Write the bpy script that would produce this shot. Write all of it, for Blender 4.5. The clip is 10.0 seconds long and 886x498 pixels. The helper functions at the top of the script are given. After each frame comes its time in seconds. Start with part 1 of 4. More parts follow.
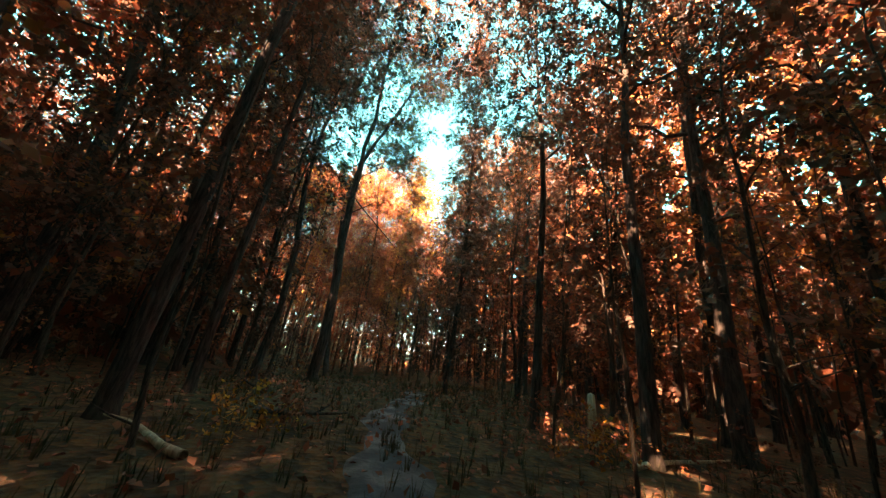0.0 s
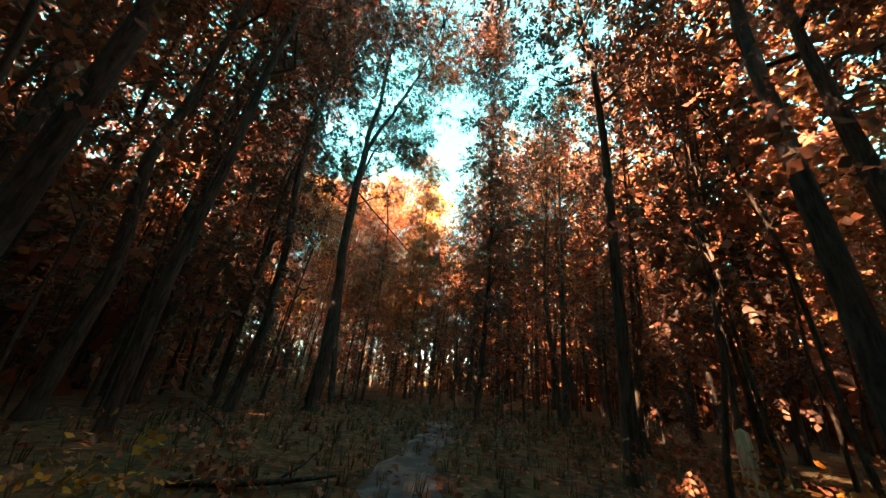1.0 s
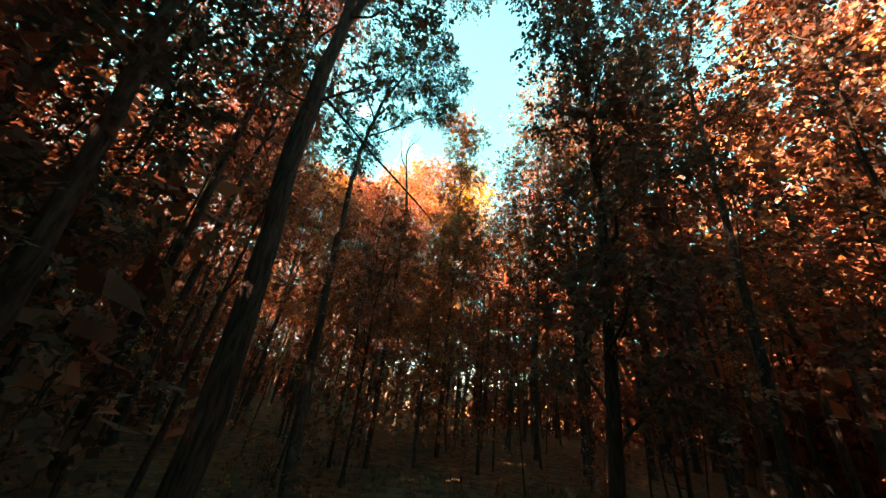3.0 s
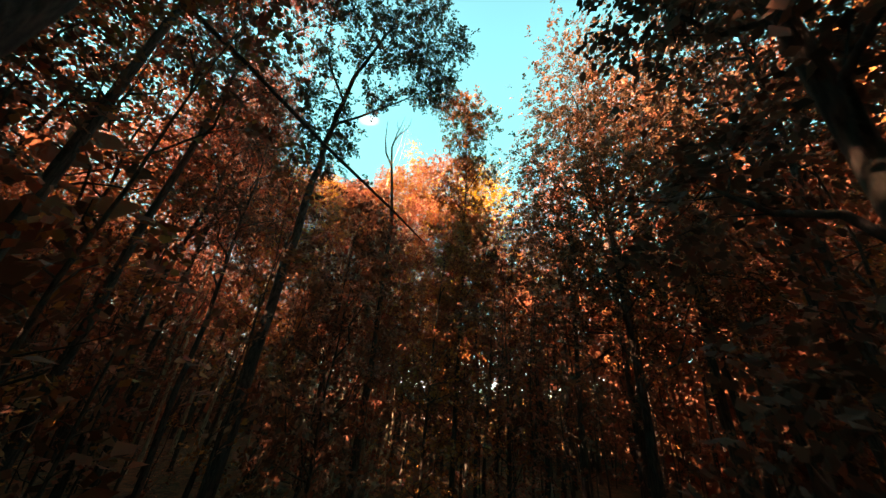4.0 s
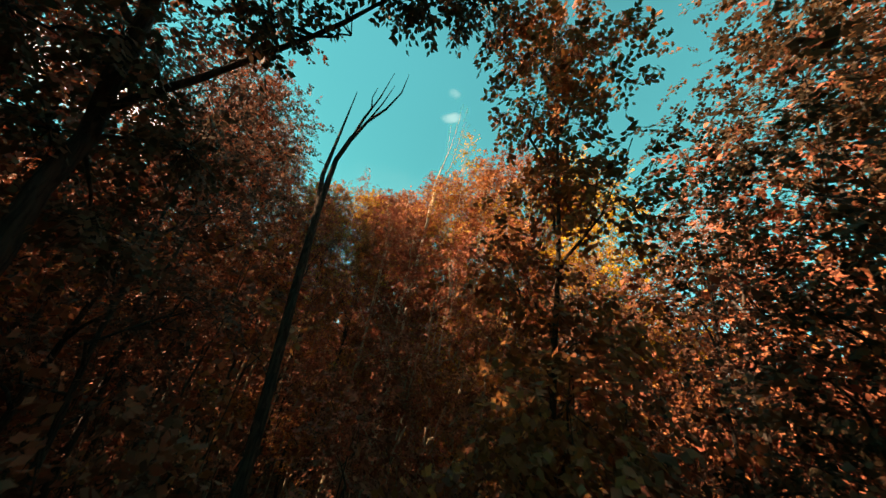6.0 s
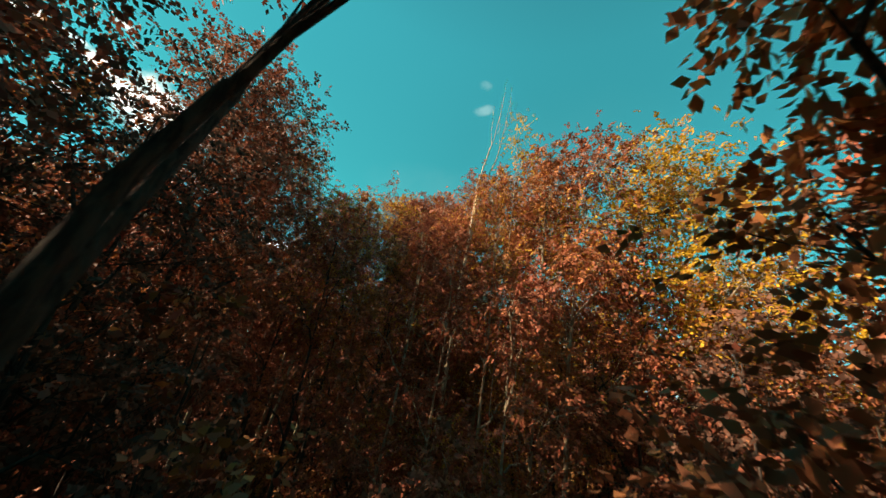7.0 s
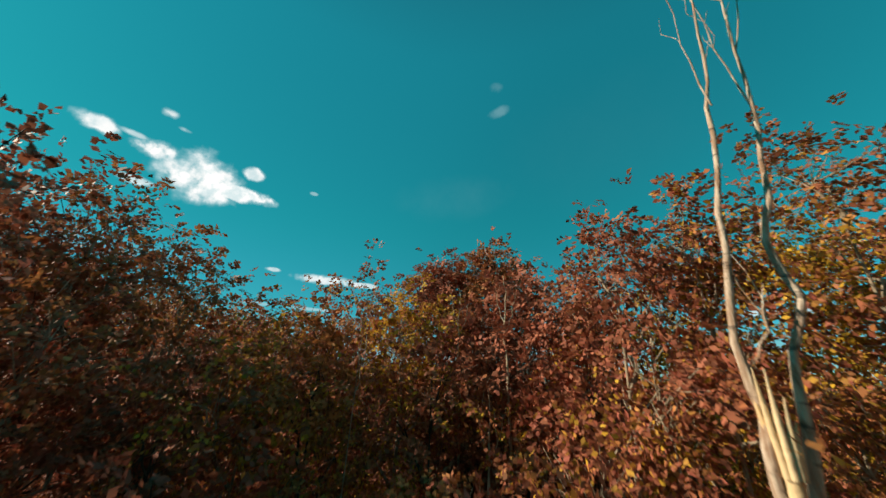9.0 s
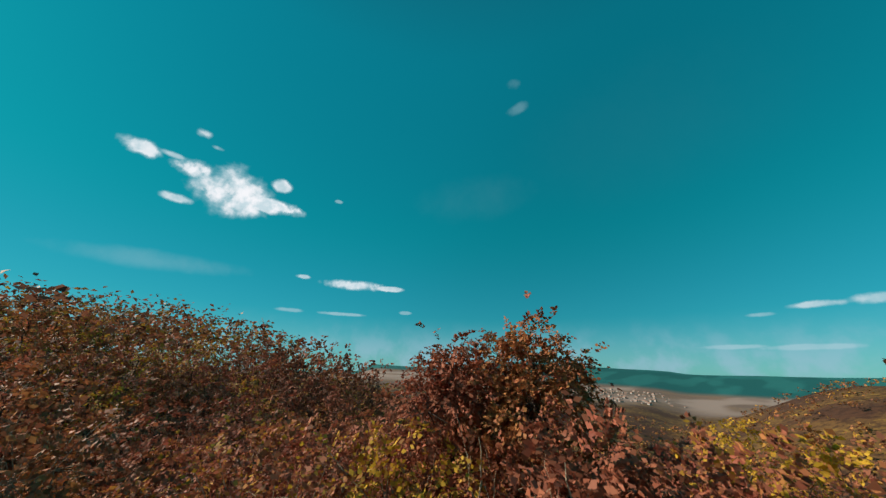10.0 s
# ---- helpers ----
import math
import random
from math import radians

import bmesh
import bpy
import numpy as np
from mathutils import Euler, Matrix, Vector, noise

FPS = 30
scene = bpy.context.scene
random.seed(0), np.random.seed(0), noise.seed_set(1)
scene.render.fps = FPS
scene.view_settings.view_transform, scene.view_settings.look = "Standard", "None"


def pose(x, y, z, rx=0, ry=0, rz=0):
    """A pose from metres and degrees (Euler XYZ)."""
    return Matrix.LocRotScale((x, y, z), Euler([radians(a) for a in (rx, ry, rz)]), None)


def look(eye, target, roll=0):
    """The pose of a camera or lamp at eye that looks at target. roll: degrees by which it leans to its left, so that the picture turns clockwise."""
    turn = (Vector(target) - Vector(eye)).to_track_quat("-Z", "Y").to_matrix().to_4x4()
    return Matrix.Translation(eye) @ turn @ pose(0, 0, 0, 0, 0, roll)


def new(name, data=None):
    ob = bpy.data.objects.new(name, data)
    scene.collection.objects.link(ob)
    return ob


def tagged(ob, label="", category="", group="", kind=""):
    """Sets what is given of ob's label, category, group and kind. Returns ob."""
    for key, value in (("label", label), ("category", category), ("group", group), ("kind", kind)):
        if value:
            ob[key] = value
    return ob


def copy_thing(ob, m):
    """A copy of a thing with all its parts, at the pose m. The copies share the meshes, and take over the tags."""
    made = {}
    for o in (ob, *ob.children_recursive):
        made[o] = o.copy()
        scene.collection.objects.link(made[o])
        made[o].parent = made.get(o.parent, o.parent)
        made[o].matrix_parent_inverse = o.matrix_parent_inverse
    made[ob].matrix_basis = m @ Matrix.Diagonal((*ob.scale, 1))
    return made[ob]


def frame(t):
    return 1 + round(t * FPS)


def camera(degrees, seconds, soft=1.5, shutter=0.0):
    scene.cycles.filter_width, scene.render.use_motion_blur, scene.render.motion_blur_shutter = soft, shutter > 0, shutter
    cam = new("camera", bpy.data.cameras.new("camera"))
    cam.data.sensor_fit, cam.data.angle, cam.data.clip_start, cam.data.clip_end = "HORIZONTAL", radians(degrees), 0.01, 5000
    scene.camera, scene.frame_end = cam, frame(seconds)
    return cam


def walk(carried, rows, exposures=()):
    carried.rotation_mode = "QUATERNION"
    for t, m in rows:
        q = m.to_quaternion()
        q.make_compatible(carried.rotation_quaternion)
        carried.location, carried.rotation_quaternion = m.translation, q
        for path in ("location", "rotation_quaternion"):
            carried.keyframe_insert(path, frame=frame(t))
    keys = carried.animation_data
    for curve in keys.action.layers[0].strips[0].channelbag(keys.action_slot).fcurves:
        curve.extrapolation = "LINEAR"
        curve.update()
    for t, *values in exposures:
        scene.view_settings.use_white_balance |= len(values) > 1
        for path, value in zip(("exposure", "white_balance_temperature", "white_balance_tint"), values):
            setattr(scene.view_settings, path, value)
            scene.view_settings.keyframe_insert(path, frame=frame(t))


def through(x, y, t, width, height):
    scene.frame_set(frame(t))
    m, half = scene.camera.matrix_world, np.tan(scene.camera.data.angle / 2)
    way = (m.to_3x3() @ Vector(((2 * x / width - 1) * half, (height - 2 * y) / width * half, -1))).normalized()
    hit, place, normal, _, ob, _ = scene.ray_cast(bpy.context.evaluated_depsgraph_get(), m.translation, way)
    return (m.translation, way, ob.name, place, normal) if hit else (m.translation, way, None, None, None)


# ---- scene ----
cam = camera(108.6, 10.0, soft=1.4, shutter=0.12)
PATH = [
    (0.0, (0.000, -0.000, 1.420), (0.000, 9.421, 4.773), 7.54),
    (0.5, (-0.125, 1.422, 1.404), (-0.281, 10.719, 5.082), 6.09),
    (1.0, (-0.283, 2.912, 1.424), (-0.752, 12.156, 5.207), 6.07),
    (1.5, (-0.341, 4.695, 1.302), (-1.247, 13.864, 5.188), 7.01),
    (2.0, (-0.471, 6.495, 1.273), (-1.733, 15.576, 5.266), 7.69),
    (2.5, (-0.757, 8.488, 1.551), (-2.213, 17.487, 5.661), 7.21),
    (2.7, (-0.840, 9.293, 1.844), (-2.365, 18.268, 5.983), 7.37),
    (3.8, (-1.095, 13.616, 4.575), (-3.061, 22.496, 8.731), 4.93),
    (4.0, (-1.201, 14.322, 5.053), (-3.237, 23.172, 9.241), 5.05),
    (4.5, (-1.459, 16.353, 6.683), (-3.777, 25.118, 10.902), 5.89),
    (5.0, (-1.726, 18.266, 8.475), (-4.509, 26.937, 12.606), 7.57),
    (5.5, (-1.937, 20.162, 10.331), (-5.603, 28.575, 14.304), 10.02),
    (5.7, (-2.116, 20.806, 11.048), (-6.127, 29.115, 14.904), 10.03),
    (6.8, (-4.166, 23.761, 13.887), (-9.660, 31.395, 17.283), 10.83),
    (7.0, (-4.671, 24.298, 14.380), (-10.255, 31.873, 17.761), 10.17),
    (7.5, (-6.389, 26.011, 15.882), (-12.149, 33.452, 19.267), 6.99),
    (8.0, (-8.183, 27.970, 17.647), (-14.143, 35.220, 21.101), 4.85),
    (8.5, (-9.862, 29.881, 19.728), (-16.067, 36.878, 23.269), 3.64),
    (9.0, (-11.431, 31.820, 22.107), (-17.940, 38.520, 25.678), 2.39),
    (9.5, (-12.597, 33.361, 24.392), (-19.362, 39.816, 27.939), 1.81),
    (10.0, (-13.489, 34.484, 25.852), (-20.508, 40.638, 29.439), 1.53),
]
# autumn wood: a drone rises from the forest floor through the canopy

EXPOSURES = [(0.0, 4.45, 11000, 46), (2.0, 4.15, 11200, 48), (2.5, 4.0, 11600, 50), (4.0, 3.1, 11800, 54), (4.5, 2.65, 11600, 51), (5.5, 2.0, 11000, 39), (6.8, 1.36, 8800, 21),
             (7.5, 0.98, 7600, 13), (8.5, 0.6, 7200, 12), (9.0, 0.36, 7000, 12), (9.5, 0.18, 6700, 11), (10.0, 0.1, 6500, 11)]
walk(cam, [(t, look(eye, target, roll)) for t, eye, target, roll in PATH], EXPOSURES)

# ------------------------------------------------------------------ light
SUN_AZ, SUN_EL = 130.0, 30.0        # degrees to the left of +y, degrees up
SUN_DIR = Vector((-math.sin(radians(SUN_AZ)) * math.cos(radians(SUN_EL)),
                  math.cos(radians(SUN_AZ)) * math.cos(radians(SUN_EL)), math.sin(radians(SUN_EL))))


class Nodes:
    """Short hand for building node trees."""

    def __init__(self, tree):
        self.tree = tree
        tree.nodes.clear()

    def add(self, kind, ins=None, operation=None, clamp=False, data_type=None, blend_type=None, interpolation=None):
        n = self.tree.nodes.new(kind)
        if operation:
            n.operation = operation
        if clamp:
            n.use_clamp = True
        if data_type:
            n.data_type = data_type
        if blend_type:
            n.blend_type = blend_type
        if interpolation:
            n.interpolation_type = interpolation
        for k, v in (ins or {}).items():
            self.put(n.inputs[k], v)
        return n

    def put(self, socket, v):
        if isinstance(v, bpy.types.NodeSocket):
            self.tree.links.new(v, socket)
        elif isinstance(v, bpy.types.Node):
            self.tree.links.new(v.outputs[0], socket)
        else:
            socket.default_value = v

    def math(self, op, a, b=0.0, c=0.0, clamp=False):
        return self.add("ShaderNodeMath", operation=op, clamp=clamp, ins={0: a, 1: b, 2: c}).outputs[0]

    def vmath(self, op, a, b=(0, 0, 0)):
        n = self.add("ShaderNodeVectorMath", operation=op, ins={0: a, 1: b})
        return n.outputs[1] if op == "DOT_PRODUCT" else n.outputs[0]

    def span(self, v, lo, hi, a=0.0, b=1.0, smooth=True):
        return self.add("ShaderNodeMapRange", interpolation="SMOOTHSTEP" if smooth else "LINEAR",
                        ins={0: v, 1: lo, 2: hi, 3: a, 4: b}).outputs[0]

    def mix(self, fac, a, b, mode="MIX"):
        n = self.add("ShaderNodeMix", data_type="RGBA", blend_type=mode)
        self.put(n.inputs[0], fac)
        self.put(n.inputs[6], a)
        self.put(n.inputs[7], b)
        return n.outputs[2]

    def noise(self, vector, scale, detail=3.0, rough=0.55, dist=0.0):
        return self.add("ShaderNodeTexNoise", ins={"Vector": vector, "Scale": scale, "Detail": detail,
                                                   "Roughness": rough, "Distortion": dist}).outputs[0]

    def ramp(self, fac, stops):
        n = self.add("ShaderNodeValToRGB", ins={0: fac})
        els = n.color_ramp.elements
        while len(els) < len(stops):
            els.new(0.5)
        for e, (p, c) in zip(els, stops):
            e.position, e.color = p, (*c, 1)
        return n.outputs[0]


def rgb(r, g, b):
    return (r, g, b, 1)


world = bpy.data.worlds.new("sky")
scene.world = world
world.use_nodes = True
N = Nodes(world.node_tree)
sky = N.add("ShaderNodeTexSky")
sky.sky_type, sky.sun_disc, sky.sun_elevation, sky.sun_rotation = "NISHITA", False, radians(SUN_EL), radians(-SUN_AZ)
sky.altitude, sky.air_density, sky.dust_density, sky.ozone_density = 400, 1.0, 0.1, 1.5
way = N.add("ShaderNodeTexCoord").outputs["Generated"]
sep = N.add("ShaderNodeSeparateXYZ", ins={0: way})
WX, WY, WZ = sep.outputs
el = N.math("MULTIPLY", N.math("ARCSINE", WZ), 180 / math.pi)
az = N.math("MULTIPLY", N.math("ARCTAN2", N.math("MULTIPLY", WX, -1.0), WY), 180 / math.pi)
# teal air, paler towards the horizon and round the sun
tint = N.mix(N.span(el, -2.0, 26.0), rgb(0.11, 0.68, 0.74), rgb(0.012, 0.87, 0.65))
tint = N.mix(N.span(el, 48.0, 85.0), tint, rgb(0.08, 0.52, 0.42))
air = N.mix(1.0, sky.outputs[0], tint, "MULTIPLY")
evenly = N.span(N.vmath("DOT_PRODUCT", way, tuple(SUN_DIR)), 0.3, 0.95, 1.0, 0.78)
evenly = N.math("MULTIPLY", evenly, N.span(el, 2.0, 52.0, 0.60, 1.22, False))
air = N.mix(1.0, air, N.add("ShaderNodeCombineColor", ins={0: evenly, 1: evenly, 2: evenly}).outputs[0], "MULTIPLY")
wob = N.noise(way, 12.0, 4.0, 0.55)
wob2 = N.noise(way, 40.0, 4.0, 0.55)
rag = N.math("ADD", N.math("MULTIPLY", N.math("SUBTRACT", wob, 0.5), 2.2), N.math("MULTIPLY", N.math("SUBTRACT", wob2, 0.5), 0.9))


def cloud(a0, e0, w, h, soft=0.5, ragged=1.0, thick=1.0, slant=0.0):
    """One cloud by its bearing, elevation and half sizes in degrees."""
    da = N.math("SUBTRACT", az, a0)
    u = N.math("DIVIDE", da, w)
    v = N.math("DIVIDE", N.math("SUBTRACT", N.math("SUBTRACT", el, e0), N.math("MULTIPLY", da, slant)), h)
    r = N.math("ADD", N.math("MULTIPLY", u, u), N.math("MULTIPLY", v, v))
    return N.math("MULTIPLY", N.span(N.math("SUBTRACT", N.math("MULTIPLY", rag, ragged), r), -1.0, -1.0 + soft), thick)


CLOUDS = [cloud(86.0, 25.2, 6.0, 4.4, 0.9, 0.9), cloud(90.8, 26.6, 3.8, 1.7, 1.0, 1.5), cloud(80, 24.3, 5.0, 1.3, 0.8, 1.2), cloud(79.3, 27.8, 2.0, 1.2, 0.9, 1.3, 0.9),
          cloud(92.5, 21.8, 2.4, 0.7, 0.9, 1.3, 0.8), cloud(98, 26.8, 2.8, 1.3, 0.9, 1.3, 0.9), cloud(94.2, 27.2, 2.4, 0.5, 0.9, 1.3, 0.7), cloud(92, 31.4, 1.5, 0.8, 0.9, 1.3, 0.8),
          cloud(89.5, 30.2, 1.2, 0.4, 0.9, 1.3, 0.6), cloud(64.5, 13.6, 5.6, 1.0, 0.8, 1.1, 0.9), cloud(58.8, 13.4, 3.0, 0.5, 0.9, 1.3, 0.8), cloud(73, 14.1, 1.3, 0.4, 0.9, 1.3, 0.7),
          cloud(66, 8.6, 4.4, 0.35, 0.8, 0.8, 0.55), cloud(74, 8.6, 3.0, 0.4, 0.8, 0.8, 0.5), cloud(55, 9.4, 1.2, 0.35, 0.8, 0.8, 0.5),
          cloud(-1.4, 8.4, 3.2, 0.5, 0.9, 1.3, 0.7), cloud(3.6, 7.7, 1.7, 0.35, 0.8, 0.8, 0.5), cloud(7, 3.9, 4.2, 0.35, 0.8, 0.8, 0.5), cloud(0.5, 3.7, 5.0, 0.4, 0.8, 0.8, 0.5), cloud(-6, 8.5, 3.0, 0.7, 0.9, 1.3, 0.7),
          cloud(33.3, 47.6, 2.0, 0.8, 1.8, 1.8, 0.2), cloud(33.0, 43.9, 2.6, 0.8, 1.8, 1.8, 0.24, -0.15), cloud(69.3, 27.4, 0.8, 0.35, 0.8, 0.8, 0.5),
          cloud(12, 36, 26, 12, 2.0, 0.3, 0.015), cloud(42, 30.0, 14, 4.5, 1.9, 0.5, 0.045, -0.1), cloud(92, 13.0, 12, 1.6, 1.6, 0.5, 0.3, -0.06)]
mass = CLOUDS[0]
for c in CLOUDS[1:]:
    mass = N.math("MAXIMUM", mass, c)
haze = N.math("MULTIPLY", N.span(el, 9.0, 1.0), N.math("ADD", 0.35, N.math("MULTIPLY", N.span(wob, 0.4, 0.65), 0.4)))
air = N.mix(N.math("MULTIPLY", haze, 0.9), air, rgb(2.5, 3.7, 4.7))
puff = N.math("MULTIPLY", N.span(mass, 0.35, 1.0), N.span(N.noise(way, 34.0, 4.0, 0.55), 0.3, 0.62, 0.35, 1.0))
air = N.mix(mass, air, N.mix(puff, rgb(2.6, 4.2, 4.7), rgb(6.6, 6.7, 6.9)))
bg = N.add("ShaderNodeBackground", ins={0: air, 1: 0.13})
N.add("ShaderNodeOutputWorld", ins={0: bg})

sun = new("sun", bpy.data.lights.new("sun", "SUN"))
sun.data.energy, sun.data.angle, sun.data.color = 5.0, radians(0.6), (1.0, 0.90, 0.74)
sun.rotation_euler = SUN_DIR.to_track_quat("Z", "Y").to_euler()
sun.location = SUN_DIR * 80


# ------------------------------------------------------------------ materials
def material(name):
    m = bpy.data.materials.new(name)
    m.use_nodes = True
    return m, Nodes(m.node_tree)


def surface(n, colour, rough=0.8, bump=None, depth=0.02, spec=0.3, strength=1.0):
    p = n.add("ShaderNodeBsdfPrincipled", ins={"Base Color": colour, "Roughness": rough, "Specular IOR Level": spec})
    if bump is not None:
        b = n.add("ShaderNodeBump", ins={"Strength": strength, "Distance": depth, "Height": bump})
        n.put(p.inputs["Normal"], b)
    return p


def leaf_material(name, tree_stops, spread=0.35, through=0.2):
    """Autumn leaves: hue by tree and by leaf, thin enough to let light through."""
    m, n = material(name)
    tree = n.add("ShaderNodeObjectInfo").outputs["Random"]
    leaf = n.add("ShaderNodeNewGeometry").outputs["Random Per Island"]
    place = n.add("ShaderNodeNewGeometry").outputs["Position"]
    drift = n.noise(place, 0.45, 2.0)
    key = n.math("ADD", tree, n.math("ADD", n.math("MULTIPLY", n.math("SUBTRACT", drift, 0.5), 0.9),
                                    n.math("MULTIPLY", n.math("SUBTRACT", leaf, 0.5), spread)))
    colour = n.ramp(key, tree_stops)
    pale = n.math("ADD", 0.55, n.math("MULTIPLY", n.math("FRACT", n.math("MULTIPLY", leaf, 7.31)), 0.9))
    colour = n.mix(1.0, colour, n.add("ShaderNodeCombineColor", ins={0: pale, 1: pale, 2: pale}).outputs[0], "MULTIPLY")
    p = surface(n, colour, 0.62, spec=0.18)
    t = n.add("ShaderNodeBsdfTranslucent", ins={0: colour})
    s = n.add("ShaderNodeMixShader", ins={0: through, 1: p.outputs[0], 2: t.outputs[0]})
    n.add("ShaderNodeOutputMaterial", ins={0: s})
    return m


RUST, BROWN, WINE = (0.35, 0.122, 0.064), (0.20, 0.082, 0.050), (0.31, 0.086, 0.056)
AMBER, GOLD, OLIVE = (0.45, 0.185, 0.058), (0.54, 0.32, 0.032), (0.13, 0.085, 0.048)
LEAF = leaf_material("autumn_leaf", [(0.0, BROWN), (0.2, RUST), (0.42, WINE), (0.62, RUST), (0.8, (0.36, 0.128, 0.062)), (1.0, AMBER), (1.0, AMBER)])
LEAF_RED = leaf_material("rust_leaf", [(0.0, WINE), (0.35, RUST), (0.65, WINE), (1.0, AMBER)], 0.3)
LEAF_GOLD = leaf_material("yellow_leaf", [(0.0, RUST), (0.12, AMBER), (0.3, GOLD), (1.0, GOLD)], 0.5, 0.36)
LEAF_AMBER_MIX = leaf_material("amber_leaf", [(0.0, RUST), (0.25, WINE), (0.42, AMBER), (0.55, GOLD), (0.66, RUST), (0.85, AMBER), (1.0, GOLD)], 0.7, 0.28)
LEAF_DARK = leaf_material("understory_leaf", [(0.0, OLIVE), (0.4, BROWN), (0.75, WINE), (1.0, AMBER)], 0.5)
LEAF_BROWN = leaf_material("dull_brown_leaf", [(0.0, (0.10, 0.064, 0.046)), (0.5, (0.16, 0.080, 0.056)), (1.0, (0.23, 0.10, 0.066))], 0.8, 0.4)
LEAF_OLIVE = leaf_material("olive_brown_leaf", [(0.0, (0.045, 0.034, 0.018)), (0.5, (0.08, 0.052, 0.028)), (0.85, (0.12, 0.066, 0.035)), (1.0, (0.22, 0.10, 0.045))], 0.8, 0.3)
LEAF_AMBER = leaf_material("sun_fleck_seedling_leaf", [(0.0, RUST), (0.4, (0.50, 0.17, 0.04)), (1.0, (0.62, 0.30, 0.04))], 0.6)
LEAF_GRASS = leaf_material("grass_blade", [(0.0, (0.028, 0.030, 0.014)), (0.6, (0.05, 0.045, 0.02)), (1.0, (0.13, 0.085, 0.035))], 0.6, 0.25)


def bark_material(name, dark, light, moss, scale=1.0, bands=0.0):
    m, n = material(name)
    at = n.add("ShaderNodeTexCoord").outputs["Object"]
    long = n.add("ShaderNodeMapping", ins={"Vector": at, "Scale": (1, 1, 0.16)}).outputs[0]
    ridge = n.noise(long, 17.0 * scale, 6.0, 0.65, 0.4)
    blot = n.noise(at, 1.3, 4.0)
    colour = n.mix(n.span(ridge, 0.35, 0.65), rgb(*dark), rgb(*light))
    colour = n.mix(n.span(blot, 0.52, 0.7, 0.0, 0.7), colour, rgb(*moss))
    if bands:
        flat = n.add("ShaderNodeMapping", ins={"Vector": at, "Scale": (1, 1, 5.0)}).outputs[0]
        colour = n.mix(n.span(n.noise(flat, 3.2, 5.0), 0.6, 0.68, 0.0, bands), colour, rgb(0.05, 0.04, 0.035))
    p = surface(n, colour, 0.88, ridge, 0.03, 0.2)
    n.add("ShaderNodeOutputMaterial", ins={0: p})
    return m


BARK = bark_material("oak_bark", (0.024, 0.018, 0.015), (0.085, 0.064, 0.054), (0.058, 0.052, 0.036))
BARK_YOUNG = bark_material("young_bark", (0.030, 0.022, 0.017), (0.095, 0.072, 0.054), (0.06, 0.055, 0.04), 1.6)
BARK_PALE = bark_material("pale_ash_bark", (0.20, 0.15, 0.10), (0.46, 0.37, 0.26), (0.30, 0.24, 0.16), 1.2)
BARK_DEAD = bark_material("bare_pale_wood", (0.30, 0.22, 0.14), (0.62, 0.50, 0.35), (0.42, 0.33, 0.22), 0.7)
BARK_BIRCH = bark_material("birch_bark", (0.30, 0.17, 0.10), (0.62, 0.50, 0.38), (0.38, 0.20, 0.11), 0.8, 0.7)

m, n = material("forest_floor")
here = n.add("ShaderNodeNewGeometry").outputs["Position"]
pos = n.add("ShaderNodeSeparateXYZ", ins={0: here})
litter = n.add("ShaderNodeTexVoronoi", ins={"Vector": here, "Scale": 9.0})
soil = n.noise(here, 2.2, 6.0, 0.6)
patch = n.noise(here, 0.35, 3.0)
colour = n.mix(n.span(soil, 0.38, 0.62), rgb(0.040, 0.026, 0.017), rgb(0.135, 0.070, 0.036))
colour = n.mix(n.math("MULTIPLY", n.span(patch, 0.5, 0.62), 0.75), colour, rgb(0.045, 0.046, 0.022))
colour = n.mix(n.math("MULTIPLY", n.span(n.add("ShaderNodeSeparateColor", ins={0: litter.outputs["Color"]}).outputs[0], 0.7, 0.95), 0.5), colour, rgb(0.24, 0.085, 0.03))
# far country: woods, fields, and the dark skyline ridge, distance haze painted in as teal
big = n.noise(here, 0.006, 5.0, 0.6)
far_col = n.mix(n.span(big, 0.42, 0.58), rgb(0.085, 0.038, 0.022), rgb(0.17, 0.088, 0.03))
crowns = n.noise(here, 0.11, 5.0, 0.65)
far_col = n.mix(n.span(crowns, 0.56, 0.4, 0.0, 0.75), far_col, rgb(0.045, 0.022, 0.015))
far_col = n.mix(n.math("MULTIPLY", n.span(crowns, 0.55, 0.66), n.span(n.noise(here, 0.012, 3.0), 0.45, 0.6)), far_col, rgb(0.26, 0.15, 0.03))
field = n.noise(n.add("ShaderNodeMapping", ins={"Vector": here, "Scale": (1, 0.35, 1)}).outputs[0], 0.004, 2.0, 0.4)
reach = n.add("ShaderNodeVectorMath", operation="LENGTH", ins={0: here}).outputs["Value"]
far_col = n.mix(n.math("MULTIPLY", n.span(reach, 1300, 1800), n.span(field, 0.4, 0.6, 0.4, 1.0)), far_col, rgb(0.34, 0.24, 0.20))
hazed_ridge_col = n.mix(n.span(field, 0.45, 0.55), rgb(0.012, 0.10, 0.10), rgb(0.02, 0.14, 0.135))
far_col = n.mix(n.span(reach, 3000, 3300), far_col, hazed_ridge_col)
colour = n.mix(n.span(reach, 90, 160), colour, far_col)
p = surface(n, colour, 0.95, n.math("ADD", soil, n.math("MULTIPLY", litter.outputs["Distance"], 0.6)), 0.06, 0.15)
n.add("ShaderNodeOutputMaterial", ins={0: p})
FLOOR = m

